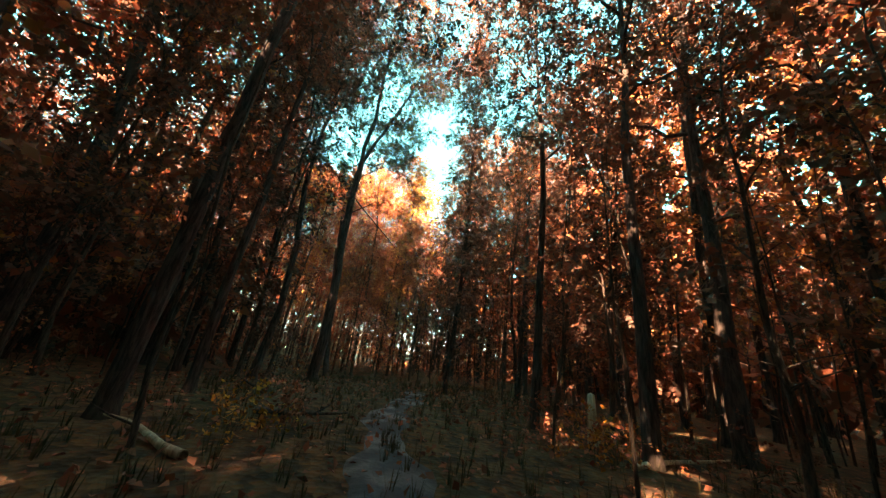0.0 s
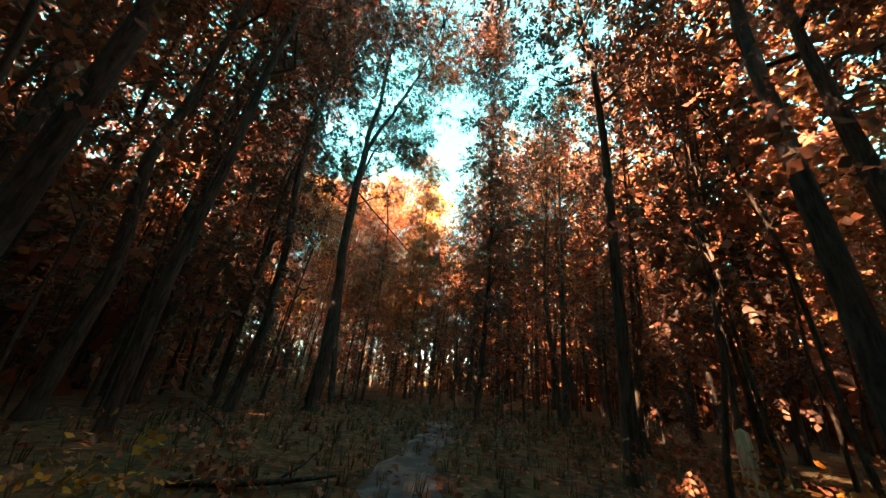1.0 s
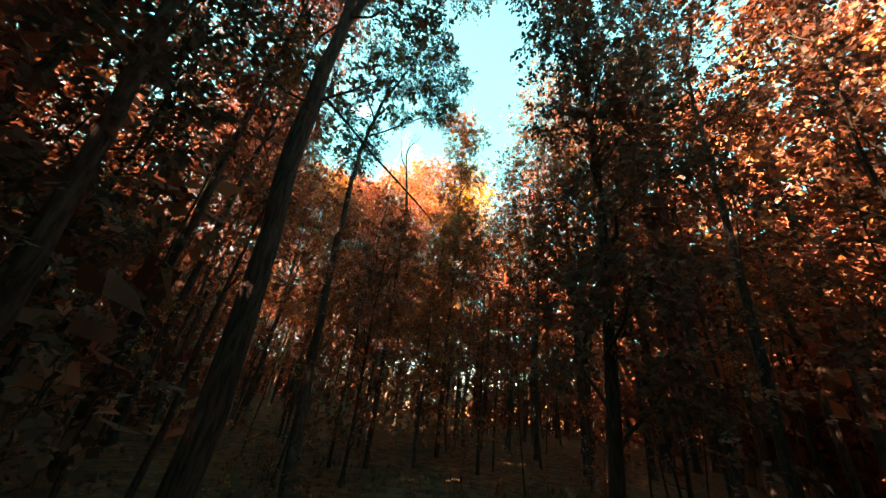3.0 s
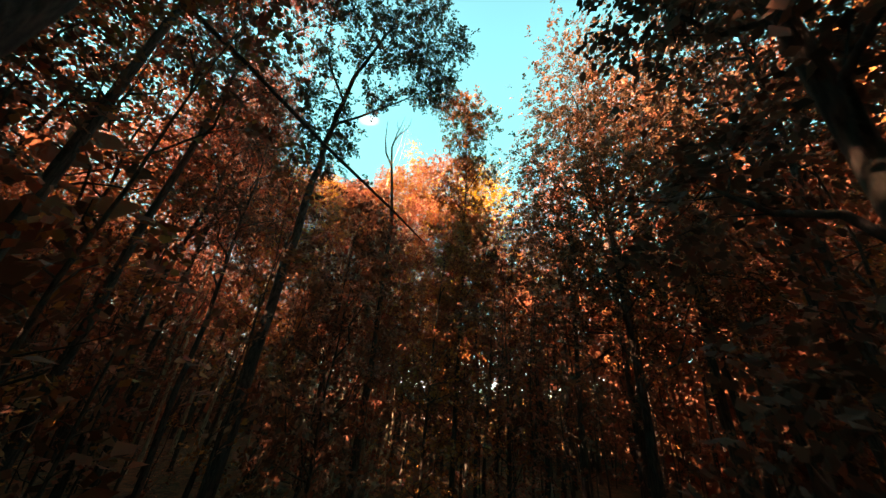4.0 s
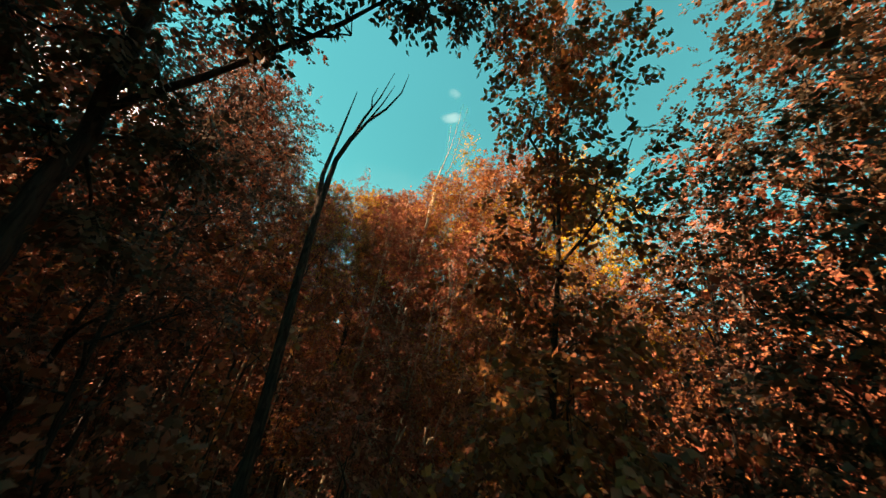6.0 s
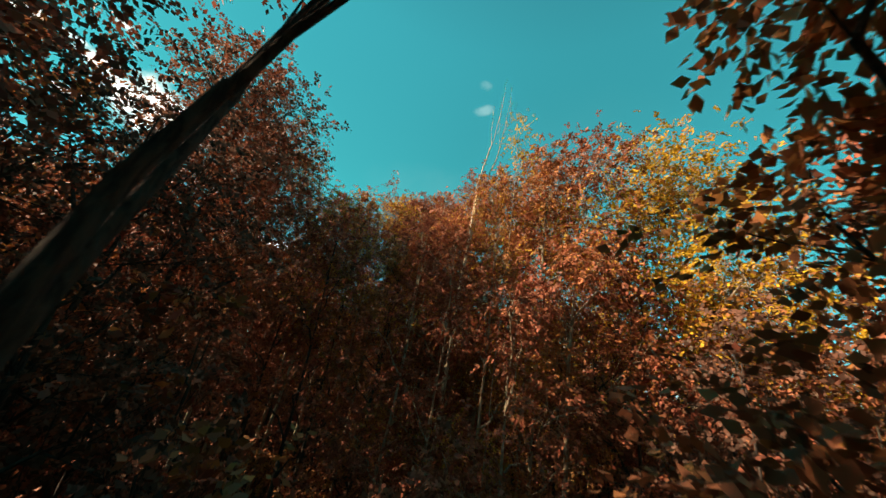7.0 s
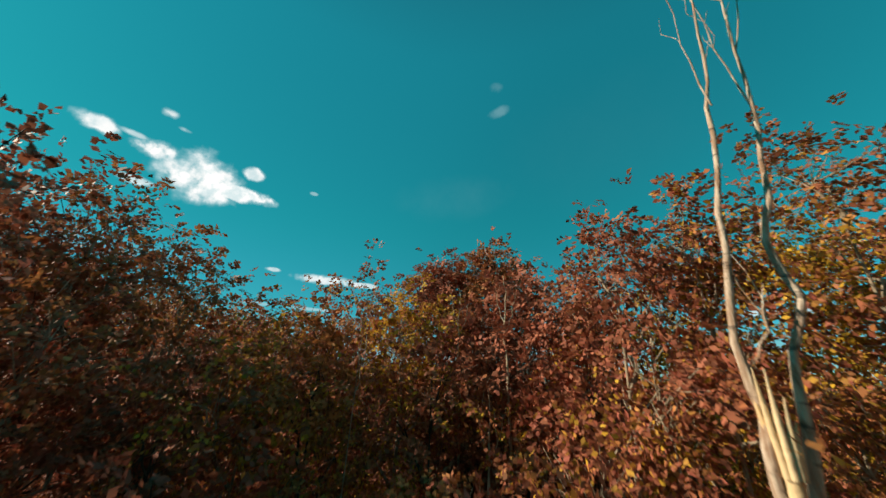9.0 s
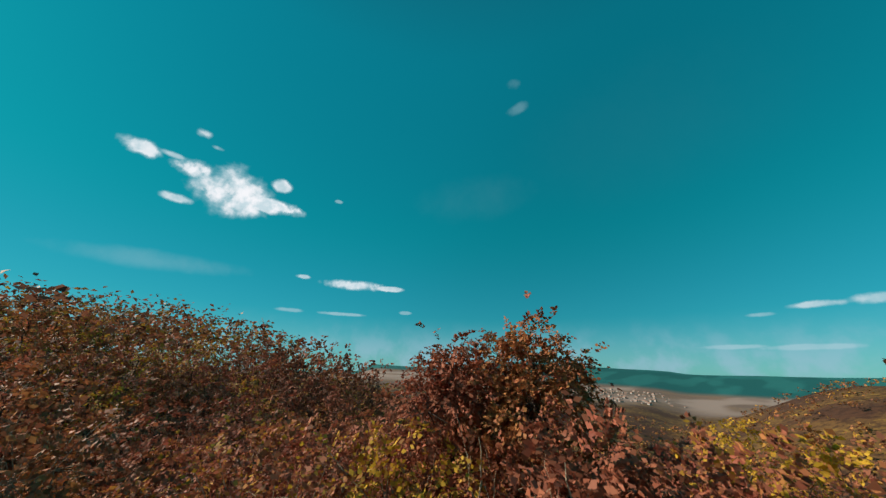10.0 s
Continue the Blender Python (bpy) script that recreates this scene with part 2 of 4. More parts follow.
m, n = material("track_mud")
here = n.add("ShaderNodeNewGeometry").outputs["Position"]
grain = n.noise(here, 6.0, 6.0, 0.65)
wet = n.span(n.noise(here, 1.1, 3.0), 0.45, 0.6)
colour = n.mix(grain, rgb(0.016, 0.018, 0.022), rgb(0.052, 0.055, 0.062))
p = surface(n, colour, n.math("SUBTRACT", 0.75, n.math("MULTIPLY", wet, 0.4)), grain, 0.03, 0.4)
n.add("ShaderNodeOutputMaterial", ins={0: p})
MUD = m


def plain(name, a, b, scale=4.0, rough=0.8):
    m, n = material(name)
    at = n.add("ShaderNodeTexCoord").outputs["Object"]
    g = n.noise(at, scale, 5.0)
    tone = n.math("ADD", n.math("MULTIPLY", n.add("ShaderNodeObjectInfo").outputs["Random"], 0.6), n.math("MULTIPLY", g, 0.5))
    p = surface(n, n.mix(tone, rgb(*a), rgb(*b)), rough, g, 0.02)
    n.add("ShaderNodeOutputMaterial", ins={0: p})
    return m


RENDER_WALL = plain("house_plaster", (0.22, 0.18, 0.16), (0.46, 0.41, 0.37), 0.4)
ROOF_TILE = plain("roof_tile", (0.22, 0.10, 0.07), (0.42, 0.26, 0.20), 0.5)
WOOD_FRESH = plain("split_wood", (0.55, 0.34, 0.14), (0.85, 0.66, 0.40), 7.0, 0.7)
LEAF_MASS = leaf_material("deep_wood_leaf", [(0.0, BROWN), (0.3, RUST), (0.5, WINE), (0.8, (0.36, 0.128, 0.062)), (1.0, AMBER)], 0.7, 0.35)
FAR_LEAF = leaf_material("far_wood_leaf", [(0.0, BROWN), (0.25, RUST), (0.45, BROWN), (0.6, AMBER), (0.8, (0.40, 0.24, 0.03)), (1.0, GOLD)], 0.5, 0.2)


# ------------------------------------------------------------------ mesh tools
def quads(name, verts, faces, mat, smooth=False):
    """A mesh of quads from numpy arrays."""
    me = bpy.data.meshes.new(name)
    verts, faces = np.asarray(verts, np.float32), np.asarray(faces, np.int32)
    me.vertices.add(len(verts))
    me.vertices.foreach_set("co", verts.ravel())
    me.loops.add(faces.size)
    me.loops.foreach_set("vertex_index", faces.ravel())
    me.polygons.add(len(faces))
    me.polygons.foreach_set("loop_start", np.arange(0, faces.size, faces.shape[1], dtype=np.int32))
    if smooth:
        me.polygons.foreach_set("use_smooth", np.ones(len(faces), bool))
    me.materials.append(mat)
    me.update(calc_edges=True)
    return me


def part(name, me, parent, label=""):
    ob = new(name, me)
    ob.parent = parent
    return tagged(ob, label)


def joined(pieces):
    vs, fs, k = [], [], 0
    for v, f in pieces:
        vs.append(v)
        fs.append(f + k)
        k += len(v)
    return np.concatenate(vs), np.concatenate(fs)


def tube(points, radii, sides=8, rng=None, rough=0.0):
    """A tapered tube along points, closed to a tip by its last small ring."""
    P, R = np.asarray(points, float), np.asarray(radii, float)
    T = np.gradient(P, axis=0)
    T /= np.linalg.norm(T, axis=1, keepdims=True) + 1e-9
    run = P[-1] - P[0]
    ref = np.array([[1.0, 0, 0]] if abs(run[2]) > 0.6 * np.linalg.norm(run) else [[0, 0, 1.0]])
    U = np.cross(T, ref)
    U /= np.linalg.norm(U, axis=1, keepdims=True) + 1e-9
    W = np.cross(T, U)
    a = np.arange(sides) * 2 * np.pi / sides
    rr = R[:, None] * (1 + (rng.normal(0, rough, (len(P), sides)) if rng is not None and rough else 0))
    V = P[:, None] + rr[..., None] * (np.cos(a)[None, :, None] * U[:, None] + np.sin(a)[None, :, None] * W[:, None])
    i = np.arange(len(P) - 1)[:, None] * sides
    j, jn = np.arange(sides)[None], (np.arange(sides)[None] + 1) % sides
    F = np.stack([i + j, i + jn, i + sides + jn, i + sides + j], -1).reshape(-1, 4)
    return V.reshape(-1, 3), F


def bent(a, b, rng, n=5, sway=0.08):
    """A gently crooked line from a to b."""
    a, b = np.asarray(a, float), np.asarray(b, float)
    s = np.linspace(0, 1, n)[:, None]
    P = a + (b - a) * s
    P[1:-1] += rng.normal(0, sway * np.linalg.norm(b - a), (n - 2, 3))
    return P


def leaves(centres, spreads, count, size, rng, droop=0.35, heart=None):
    """Folded leaves, count for each spray: a leafy twig that runs out from the crown's heart."""
    C0 = np.asarray(centres, float)
    S0 = np.asarray(spreads, float)[:, None]
    out = rng.normal(0, 0.5, C0.shape) * [1, 1, 0.5]
    if heart is not None:
        o = C0 - heart
        out = out + 0.9 * o / (np.linalg.norm(o, axis=1, keepdims=True) + 1e-6)
    out /= np.linalg.norm(out, axis=1, keepdims=True) + 1e-6
    C, S, D = np.repeat(C0, count, 0), np.repeat(S0, count, 0), np.repeat(out, count, 0)
    k = len(C)
    along = rng.uniform(-0.6, 1.0, (k, 1))
    P = C + D * along * S + rng.normal(0, 0.27, (k, 3)) * S * (1.1 - 0.6 * np.abs(along)) * [1, 1, 0.6] - [0, 0, 0.12] * S * along ** 2
    yaw = rng.uniform(0, 2 * np.pi, k)
    dip = rng.normal(-droop, 0.5, k)
    d = np.stack([np.cos(yaw) * np.cos(dip), np.sin(yaw) * np.cos(dip), np.sin(dip)], -1) + 0.5 * D
    d /= np.linalg.norm(d, axis=1, keepdims=True)
    side = np.cross(d, rng.normal(0, 0.45, (k, 3)) + [0, 0, 1])
    side /= np.linalg.norm(side, axis=1, keepdims=True) + 1e-9
    up = np.cross(side, d)
    L = (size * rng.uniform(0.6, 1.3, k))[:, None]
    w = L * rng.uniform(0.28, 0.38, (k, 1))
    mid = P + d * L * 0.45 + up * w * 0.5
    V = np.stack([P, mid + side * w, P + d * L, mid - side * w], 1).reshape(-1, 3)
    return V, np.arange(4 * k).reshape(-1, 4)


def unit(v):
    return v / (np.linalg.norm(v, axis=-1, keepdims=True) + 1e-9)


def sprays(centres, heart, size, rng, per=10, length=None, droop=0.4):
    """Leafy shoots that hang outwards from the crown's heart: leaflets in pairs along a drooping stalk."""
    C = np.asarray(centres, float)
    n = len(C)
    O = unit(C - heart + rng.normal(0, 0.02, (n, 3)))
    D = unit(0.8 * O + rng.normal(0, 0.42, (n, 3)) + [0, 0, 0.1])
    W = 0.75 * O + rng.normal(0, 0.36, (n, 3)) + [0, 0, 0.6]
    W = unit(W - D * np.sum(W * D, 1, keepdims=True))
    B = np.cross(D, W)
    L = ((length or 3.2 * size) * rng.uniform(0.7, 1.3, n))[:, None, None]
    j = np.arange(per)
    s = ((j // 2 + 0.5) / ((per + 1) // 2))[None, :, None]
    sign = np.where(j % 2, 1.0, -1.0)[None, :, None]
    P = C[:, None] + D[:, None] * L * s - np.array([0, 0, 1.0]) * droop * L * s ** 2 + rng.normal(0, 0.06, (n, per, 3)) * L
    d = unit(0.6 * D[:, None] + 0.85 * sign * B[:, None] + rng.normal(0, 0.22, (n, per, 3)) - [0, 0, 0.3])
    side = unit(np.cross(d, W[:, None] + rng.normal(0, 0.3, (n, per, 3))))
    up = np.cross(side, d)
    ln = size * rng.uniform(0.65, 1.3, (n, per, 1))
    w = ln * rng.uniform(0.27, 0.39, (n, per, 1))
    mid = P + d * ln * 0.45 - up * w * 0.3
    V = np.stack([P, mid + side * w, P + d * ln, mid - side * w], 2).reshape(-1, 3)
    return V, np.arange(len(V)).reshape(-1, 4)


def broadleaf(seed, name, height, radius, girth, base, leaf_count, leaf_size, leaf, bark, lean=(0, 0), limbs=9, clumps=90, twigs=True, skirt=0.0, lobes=6, sides=8, split=True, raw=False, wander=0.012, at=None, tight=1.0):
    """A tree standing at the origin: trunk, limbs and a crown of leaf sprays.
    base: height at which the crown begins; skirt: how far leaves run down the trunk."""
    rng = np.random.default_rng(seed)
    lean = np.array([*lean, 0.0])
    nseg = 9
    s = np.linspace(0, 1, nseg)
    top = height * 0.93
    axis = np.zeros((nseg, 3))
    axis[:, 2] = s * top
    axis += (s ** 1.3)[:, None] * lean
    axis[1:, :2] += np.cumsum(rng.normal(0, wander * height, (nseg - 1, 2)), 0) * 0.6
    girths = girth * (1 - 0.88 * s ** 0.9)
    axis[0, 2] = -0.25
    flare = np.insert(axis, 1, axis[0] * 0.9 + axis[1] * 0.1 + [0, 0, 0.25], 0)
    trunk = tube(flare, np.insert(girths, 0, girth * 1.7), sides, rng, 0.06)

    def on_axis(z):
        return np.array([np.interp(z, axis[:, 2], axis[:, c]) for c in range(3)])

    arms, C, hearts = [], [], []
    for k in range(lobes):            # the crown is a group of uneven lobes, each on a limb
        a = 2.4 * k + rng.uniform(-0.5, 0.5)
        f = k / max(1, lobes - 1)
        z = base + 0.35 * radius + (height - base - 0.8 * radius) * f
        out = radius * 0.72 * math.sqrt(max(0.05, 1 - f ** 2.6)) * rng.uniform(0.6, 1.15)
        c = on_axis(z) + [math.cos(a) * out, math.sin(a) * out, 0]
        r = radius * rng.uniform(0.4, 0.66)
        if at is not None and np.min(np.linalg.norm(c + [*at, ground_z(*at)] - WAY, axis=1)) < 2.2:
            continue
        m_ = max(3, int(clumps / lobes))
        d = rng.normal(0, 1, (m_, 3))
        d /= np.linalg.norm(d, axis=1, keepdims=True)
        pts = c + d * r * rng.uniform(0.3, 1.0, (m_, 1)) * [1, 1, 0.85]
        C.append(pts)
        hearts.append(np.repeat(c[None], m_, 0))
        root = on_axis(max(base * 0.75, z - 0.35 * radius - 0.8))
        limb = bent(root, c, rng, 5, 0.06)
        arm = [tube(limb, np.interp(np.linspace(0, 1, 5), [0, 1], [girth * 0.34, girth * 0.1]), 6)]
        if twigs:
            for q in pts[::2]:
                arm.append(tube(bent(limb[rng.integers(2, 5)], q, rng, 3, 0.08), [girth * 0.09, girth * 0.05, 0.008], 4))
        arms.append(joined(arm))
    if skirt:
        m_ = int(clumps * 0.5)
        z = rng.uniform(skirt, base + 0.3 * (height - base), m_)
        a = rng.uniform(0, 6.28, m_)
        o = radius * rng.uniform(0.2, 0.8, m_)
        stem = np.array([on_axis(v) for v in z])
        pts = stem + np.stack([np.cos(a) * o, np.sin(a) * o, 0.15 * o], -1)
        C.append(pts)
        hearts.append(stem)
        trunk = joined([trunk] + [tube(bent(on_axis(v - 0.25), q, rng, 3, 0.06), [0.022, 0.014, 0.006], 4) for q, v in zip(pts[::2], z[::2])])
    tip = on_axis(top)
    C.append(tip + rng.normal(0, 0.25, (5, 3)) * radius * [0.5, 0.5, 0.5] + [0, 0, height * 0.03])
    hearts.append(np.repeat(tip[None], 5, 0))
    C, hearts = np.concatenate(C), np.concatenate(hearts)
    per = 10 if leaf_count > 1000 else 6
    k_ = max(1, round(leaf_count / len(C) / per))
    sp = np.repeat(rng.uniform(0.75, 1.35, (len(C), 1)) * max(0.3, radius * 0.17) * tight, k_, 0)
    Q = np.repeat(C, k_, 0) + rng.normal(0, 0.75, (len(C) * k_, 3)) * sp
    crown = sprays(Q, np.repeat(hearts, k_, 0), leaf_size, rng, per)
    if at is not None:                # no leaf hangs in the line of flight
        q = crown[0].reshape(-1, 4, 3)
        mid_ = q.mean(1) + [at[0], at[1], ground_z(*at)]
        keep = np.min(np.linalg.norm(mid_[:, None] - WAY[None, ::3], axis=2), axis=1) > 1.9
        crown = q[keep].reshape(-1, 3), np.arange(4 * int(keep.sum())).reshape(-1, 4)
    if raw:
        return joined([trunk, *arms]), crown
    thing = new(name)
    if split:
        part("trunk", quads("trunk", *trunk, bark, True), thing)
        for arm in arms:
            part("limb", quads("limb", *arm, bark, True), thing)
    else:
        part("trunk", quads("trunk", *joined([trunk, *arms]), bark, True), thing)
    part("crown", quads("crown", *crown, leaf), thing)
    return thing


# ------------------------------------------------------------------ the ground
def soft_step(v, a, b):
    q = min(1.0, max(0.0, (v - a) / (b - a)))
    return q * q * (3 - 2 * q)


def ground_z(x, y):
    """Level wood, a slope up behind its left edge, a valley ahead, hills beyond."""
    z = 0.10 * noise.noise(Vector((x * 0.35, y * 0.35, 0.0))) + 0.35 * (noise.noise(Vector((x * 0.05, y * 0.05, 3.0))))
    if math.hypot(x, y - 5) < 14:
        z *= 0.5
    q = -0.97 * x - 0.24 * y - 22
    z += 0.305 * q * soft_step(q, 0, 30) if q < 70 else 21.35 + 0.05 * (q - 70)
    s = -0.17 * x + 0.985 * y
    d = math.hypot(x, y)
    fall = max(s - 56, 0.7 * (x - 45), 0.0)
    z -= 95 * (1 - math.exp(-fall / 240.0)) * soft_step(fall, 0, 60)
    if d > 300:
        bear = math.degrees(math.atan2(-x, y))
        z += 138 * math.exp(-((bear + 4) / 13.0) ** 2 if bear > -4 else 0) * math.exp(-((d - 900) / 330.0) ** 2) * (0.9 + 0.2 * noise.noise(Vector((x * 0.004, y * 0.004, 1))))
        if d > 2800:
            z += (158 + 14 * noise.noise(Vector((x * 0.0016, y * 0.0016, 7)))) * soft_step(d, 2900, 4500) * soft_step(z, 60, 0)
        if bear > 60 or bear < -40:
            z = z * (1 - soft_step(d, 600, 2500)) - 20 * soft_step(d, 600, 2500)
    return z


rings = [0.0] + list(np.arange(1.4, 70, 1.4))
while rings[-1] < 4850:
    rings.append(rings[-1] * 1.07)
SPOKES = 168
gv, gf = [], []
for i, r in enumerate(rings):
    for k in range(SPOKES):
        a = 2 * math.pi * (k + 0.5 * (i % 2)) / SPOKES
        x, y = r * math.cos(a), 22 + r * math.sin(a)
        gv.append((x, y, ground_z(x, y)))
for i in range(len(rings) - 1):
    for k in range(SPOKES):
        kn = (k + 1) % SPOKES
        gf.append((i * SPOKES + k, (i + 1) * SPOKES + k, (i + 1) * SPOKES + kn, i * SPOKES + kn))
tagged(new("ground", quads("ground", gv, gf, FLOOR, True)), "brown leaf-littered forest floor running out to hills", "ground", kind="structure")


# ------------------------------------------------------------------ where trees may stand
WAY = np.array([eye for _, eye, _, _ in PATH])
WAY = np.stack([np.interp(np.linspace(0, len(WAY) - 1, 160), np.arange(len(WAY)), WAY[:, c]) for c in range(3)], -1)


def clear_of_way(x, y, height, radius, base, trunk_gap=1.1):
    """Whether a tree leaves the line of flight free."""
    d = np.hypot(WAY[:, 0] - x, WAY[:, 1] - y)
    z = WAY[:, 2] - ground_z(x, y)
    in_crown = (d < radius + 1.2) & (z > base - 0.8) & (z < height + 0.8)
    at_trunk = (d < trunk_gap) & (z < height + 0.5)
    return not (in_crown.any() or at_trunk.any())


def from_way(x, y):
    return float(np.hypot(WAY[:, 0] - x, WAY[:, 1] - y).min())


def canopy_top(x, y):
    """How high the wood's roof stands over the ground: open over the line of flight, full beside it."""
    d = np.hypot(WAY[:, 0] - x, WAY[:, 1] - y)
    k = int(d.argmin())
    g = ground_z(x, y)
    roof = 24.0 + 2.5 * noise.noise(Vector((x * 0.09, y * 0.09, 9)))
    # roof raised on the sun side, mostly out of view, to cast more shade
    if -34 < x < -7 and y < 23:
        roof += 4.0
    if y > 24:
        open_z = WAY[k, 2] - 2.2 + 0.85 * max(0.0, d[k] - 2.0)
        roof = min(roof, open_z - g)
        # the strip ahead of the climb, seen over from the start, stays low
        side = x + 0.22 * (y - 24) + 4.0
        if abs(side) < 4 and y < 31:
            roof = min(roof, 13.0 + 0.9 * max(0.0, y - 24))
    if -10.5 < x < 1 and 28 < y < 39:
        roof = min(roof, 16.0)
    if y > 38 or (x < -16 and y > 26) or x < -30:
        away = math.hypot(x + 13.5, y - 34.5)
        roof = min(roof, 24.4 - 0.08 * away + 1.2 * noise.noise(Vector((x * 0.12, y * 0.12, 4))))
    return roof


def in_sun_gap(x, y):
    """Whether (x, y) lies in the unseen gap added behind the start to let low sun reach the track."""
    a, b = x + 6.0, y + 0.2
    along = -0.766 * a - 0.643 * b
    return 0 < along < 34 and abs(-0.643 * a + 0.766 * b) < 2.1


def placed(kinds, spots, group):
    """Copies of the kinds at (x, y, height, turn): the first of each kind is the tree itself."""
    used = set()
    for k, (x, y, h, turn) in enumerate(spots):
        thing, own = kinds[k % len(kinds)]
        m = Matrix.LocRotScale((x, y, ground_z(x, y) - 0.05), Euler((0, 0, turn)), Vector((h / own,) * 3))
        if id(thing) in used:
            copy_thing(thing, m)
        else:
            used.add(id(thing))
            thing.matrix_basis = m
            tagged(thing, group=group)


pick = random.Random(11)

# ------------------------------------------------------------------ single trees of the wood
def tree_at(thing, x, y, label, category="tree", group=""):
    thing.matrix_basis = pose(x, y, ground_z(x, y) - 0.05)
    return tagged(thing, label, category, group)


def limbed_oak(seed, stems, clusters, label, leaf, size=0.12, bark=BARK):
    """An oak drawn by its stems (points, radii) and the leafy clusters (centre, radius, shoots) that hang from them."""
    rng = np.random.default_rng(seed)
    thing = new("oak_tree")
    x0, y0 = stems[0][0][0][:2]
    o = np.array([x0, y0, ground_z(x0, y0) - 0.05])
    thing.location = o
    knots = np.concatenate([np.array(p, float)[1:] for p, _ in stems[1:]] + [np.array(stems[0][0], float)[-2:]])
    for k, (pts, rad) in enumerate(stems):
        P = np.array(pts, float) - o
        at_ = np.linspace(0, len(P) - 1, 3 * len(P) - 2)
        P = np.stack([np.interp(at_, np.arange(len(P)), P[:, c]) for c in range(3)], -1)
        R = np.interp(at_, np.arange(len(rad)), rad)
        P[1:-1, :2] += rng.normal(0, 0.22 * R[1:-1, None], (len(P) - 2, 2))
        part("trunk" if k == 0 else "limb", quads("stem", *tube(P, R, 10 if k == 0 else 7, rng, 0.06), bark, True), thing)
    leafy, hearts = [], []
    for centre, r, n_ in clusters:
        c = np.array(centre, float)
        d = unit(rng.normal(0, 1, (n_, 3)))
        q = c + d * r * rng.uniform(0.25, 1.0, (n_, 1)) * [1, 1, 0.8]
        q = q[np.min(np.linalg.norm(q[:, None] - WAY[None, ::3], axis=2), axis=1) > 2.3]
        if not len(q):
            continue
        leafy.append(q)
        hearts.append(np.repeat(c[None] + [0, 0, 0.2 * r], len(q), 0))
        near = knots[np.argmin(np.linalg.norm(knots - c, axis=1))]
        far = float(np.linalg.norm(near - c))
        twig = [tube(bent(near - o, c - o, rng, 5, 0.05), np.linspace(0.018 + 0.008 * far, 0.012, 5), 6)]
        twig += [tube(bent(c - o, v_ - o, rng, 3, 0.08), [0.011, 0.007, 0.003], 4) for v_ in q[::3]]
        part("limb", quads("limb", *joined(twig), bark, True), thing)
    q, h = np.concatenate(leafy), np.concatenate(hearts)
    part("crown", quads("crown", *sprays(q - o, h - o, size, rng, 10), leaf), thing)
    return tagged(thing, label, "tree")


limbed_oak(101, [
    (((-4.9, 15.1, -0.3), (-4.9, 15.1, 0.3), (-4.88, 15.1, 4.8), (-5.1, 15.1, 8.0), (-5.05, 15.1, 11.2)), (0.36, 0.235, 0.2, 0.175, 0.15)),
    (((-5.05, 15.1, 11.1), (-5.06, 15.1, 12.8), (-4.85, 15.1, 14.2), (-4.95, 15.1, 17.6), (-4.7, 15.0, 21.5), (-4.6, 15.0, 24.5)), (0.12, 0.115, 0.1, 0.085, 0.05, 0.012)),
    (((-5.05, 15.1, 11.0), (-4.6, 15.2, 12.6), (-4.0, 15.3, 14.2), (-3.3, 15.4, 16.4), (-2.6, 15.4, 19.0), (-2.2, 15.4, 21.6)), (0.1, 0.09, 0.08, 0.06, 0.04, 0.01)),
], [((-3.55, 15.4, 12.1), 0.85, 70), ((-2.75, 15.4, 10.9), 0.6, 40), ((-3.5, 15.5, 9.2), 0.7, 34), ((-3.3, 15.4, 14.4), 0.9, 60), ((-3.0, 15.4, 15.9), 1.0, 70), ((-1.9, 15.4, 13.9), 0.7, 36),
    ((-5.6, 15.4, 16.9), 1.1, 80), ((-2.7, 15.4, 17.6), 1.2, 100), ((-1.5, 15.3, 16.6), 0.9, 60), ((-6.2, 15.5, 10.3), 0.8, 60), ((-6.7, 15.2, 9.0), 0.7, 40), ((-6.9, 15.2, 16.4), 1.2, 90),
    ((-4.4, 15.0, 20.0), 1.8, 240), ((-2.3, 15.2, 20.6), 1.8, 240), ((-6.3, 14.8, 20.4), 1.9, 220), ((-4.0, 14.4, 23.0), 2.0, 260), ((-0.8, 15.0, 19.2), 1.4, 130), ((-2.2, 13.4, 22.2), 1.7, 190), ((-5.8, 13.2, 22.6), 1.8, 190),
    # high cover added over the path, mostly unseen, to shade the trees beyond
    ((-1.3, 18.4, 21.6), 2.0, 320), ((0.6, 17.0, 22.6), 1.9, 300), ((-2.8, 18.6, 20.6), 1.8, 280), ((-4.0, 17.4, 23.0), 1.9, 280), ((0.8, 14.4, 23.2), 2.0, 320), ((-0.6, 12.2, 23.6), 1.9, 300)],
    "tall oak with a dark straight trunk forked under a rust crown", LEAF_RED)
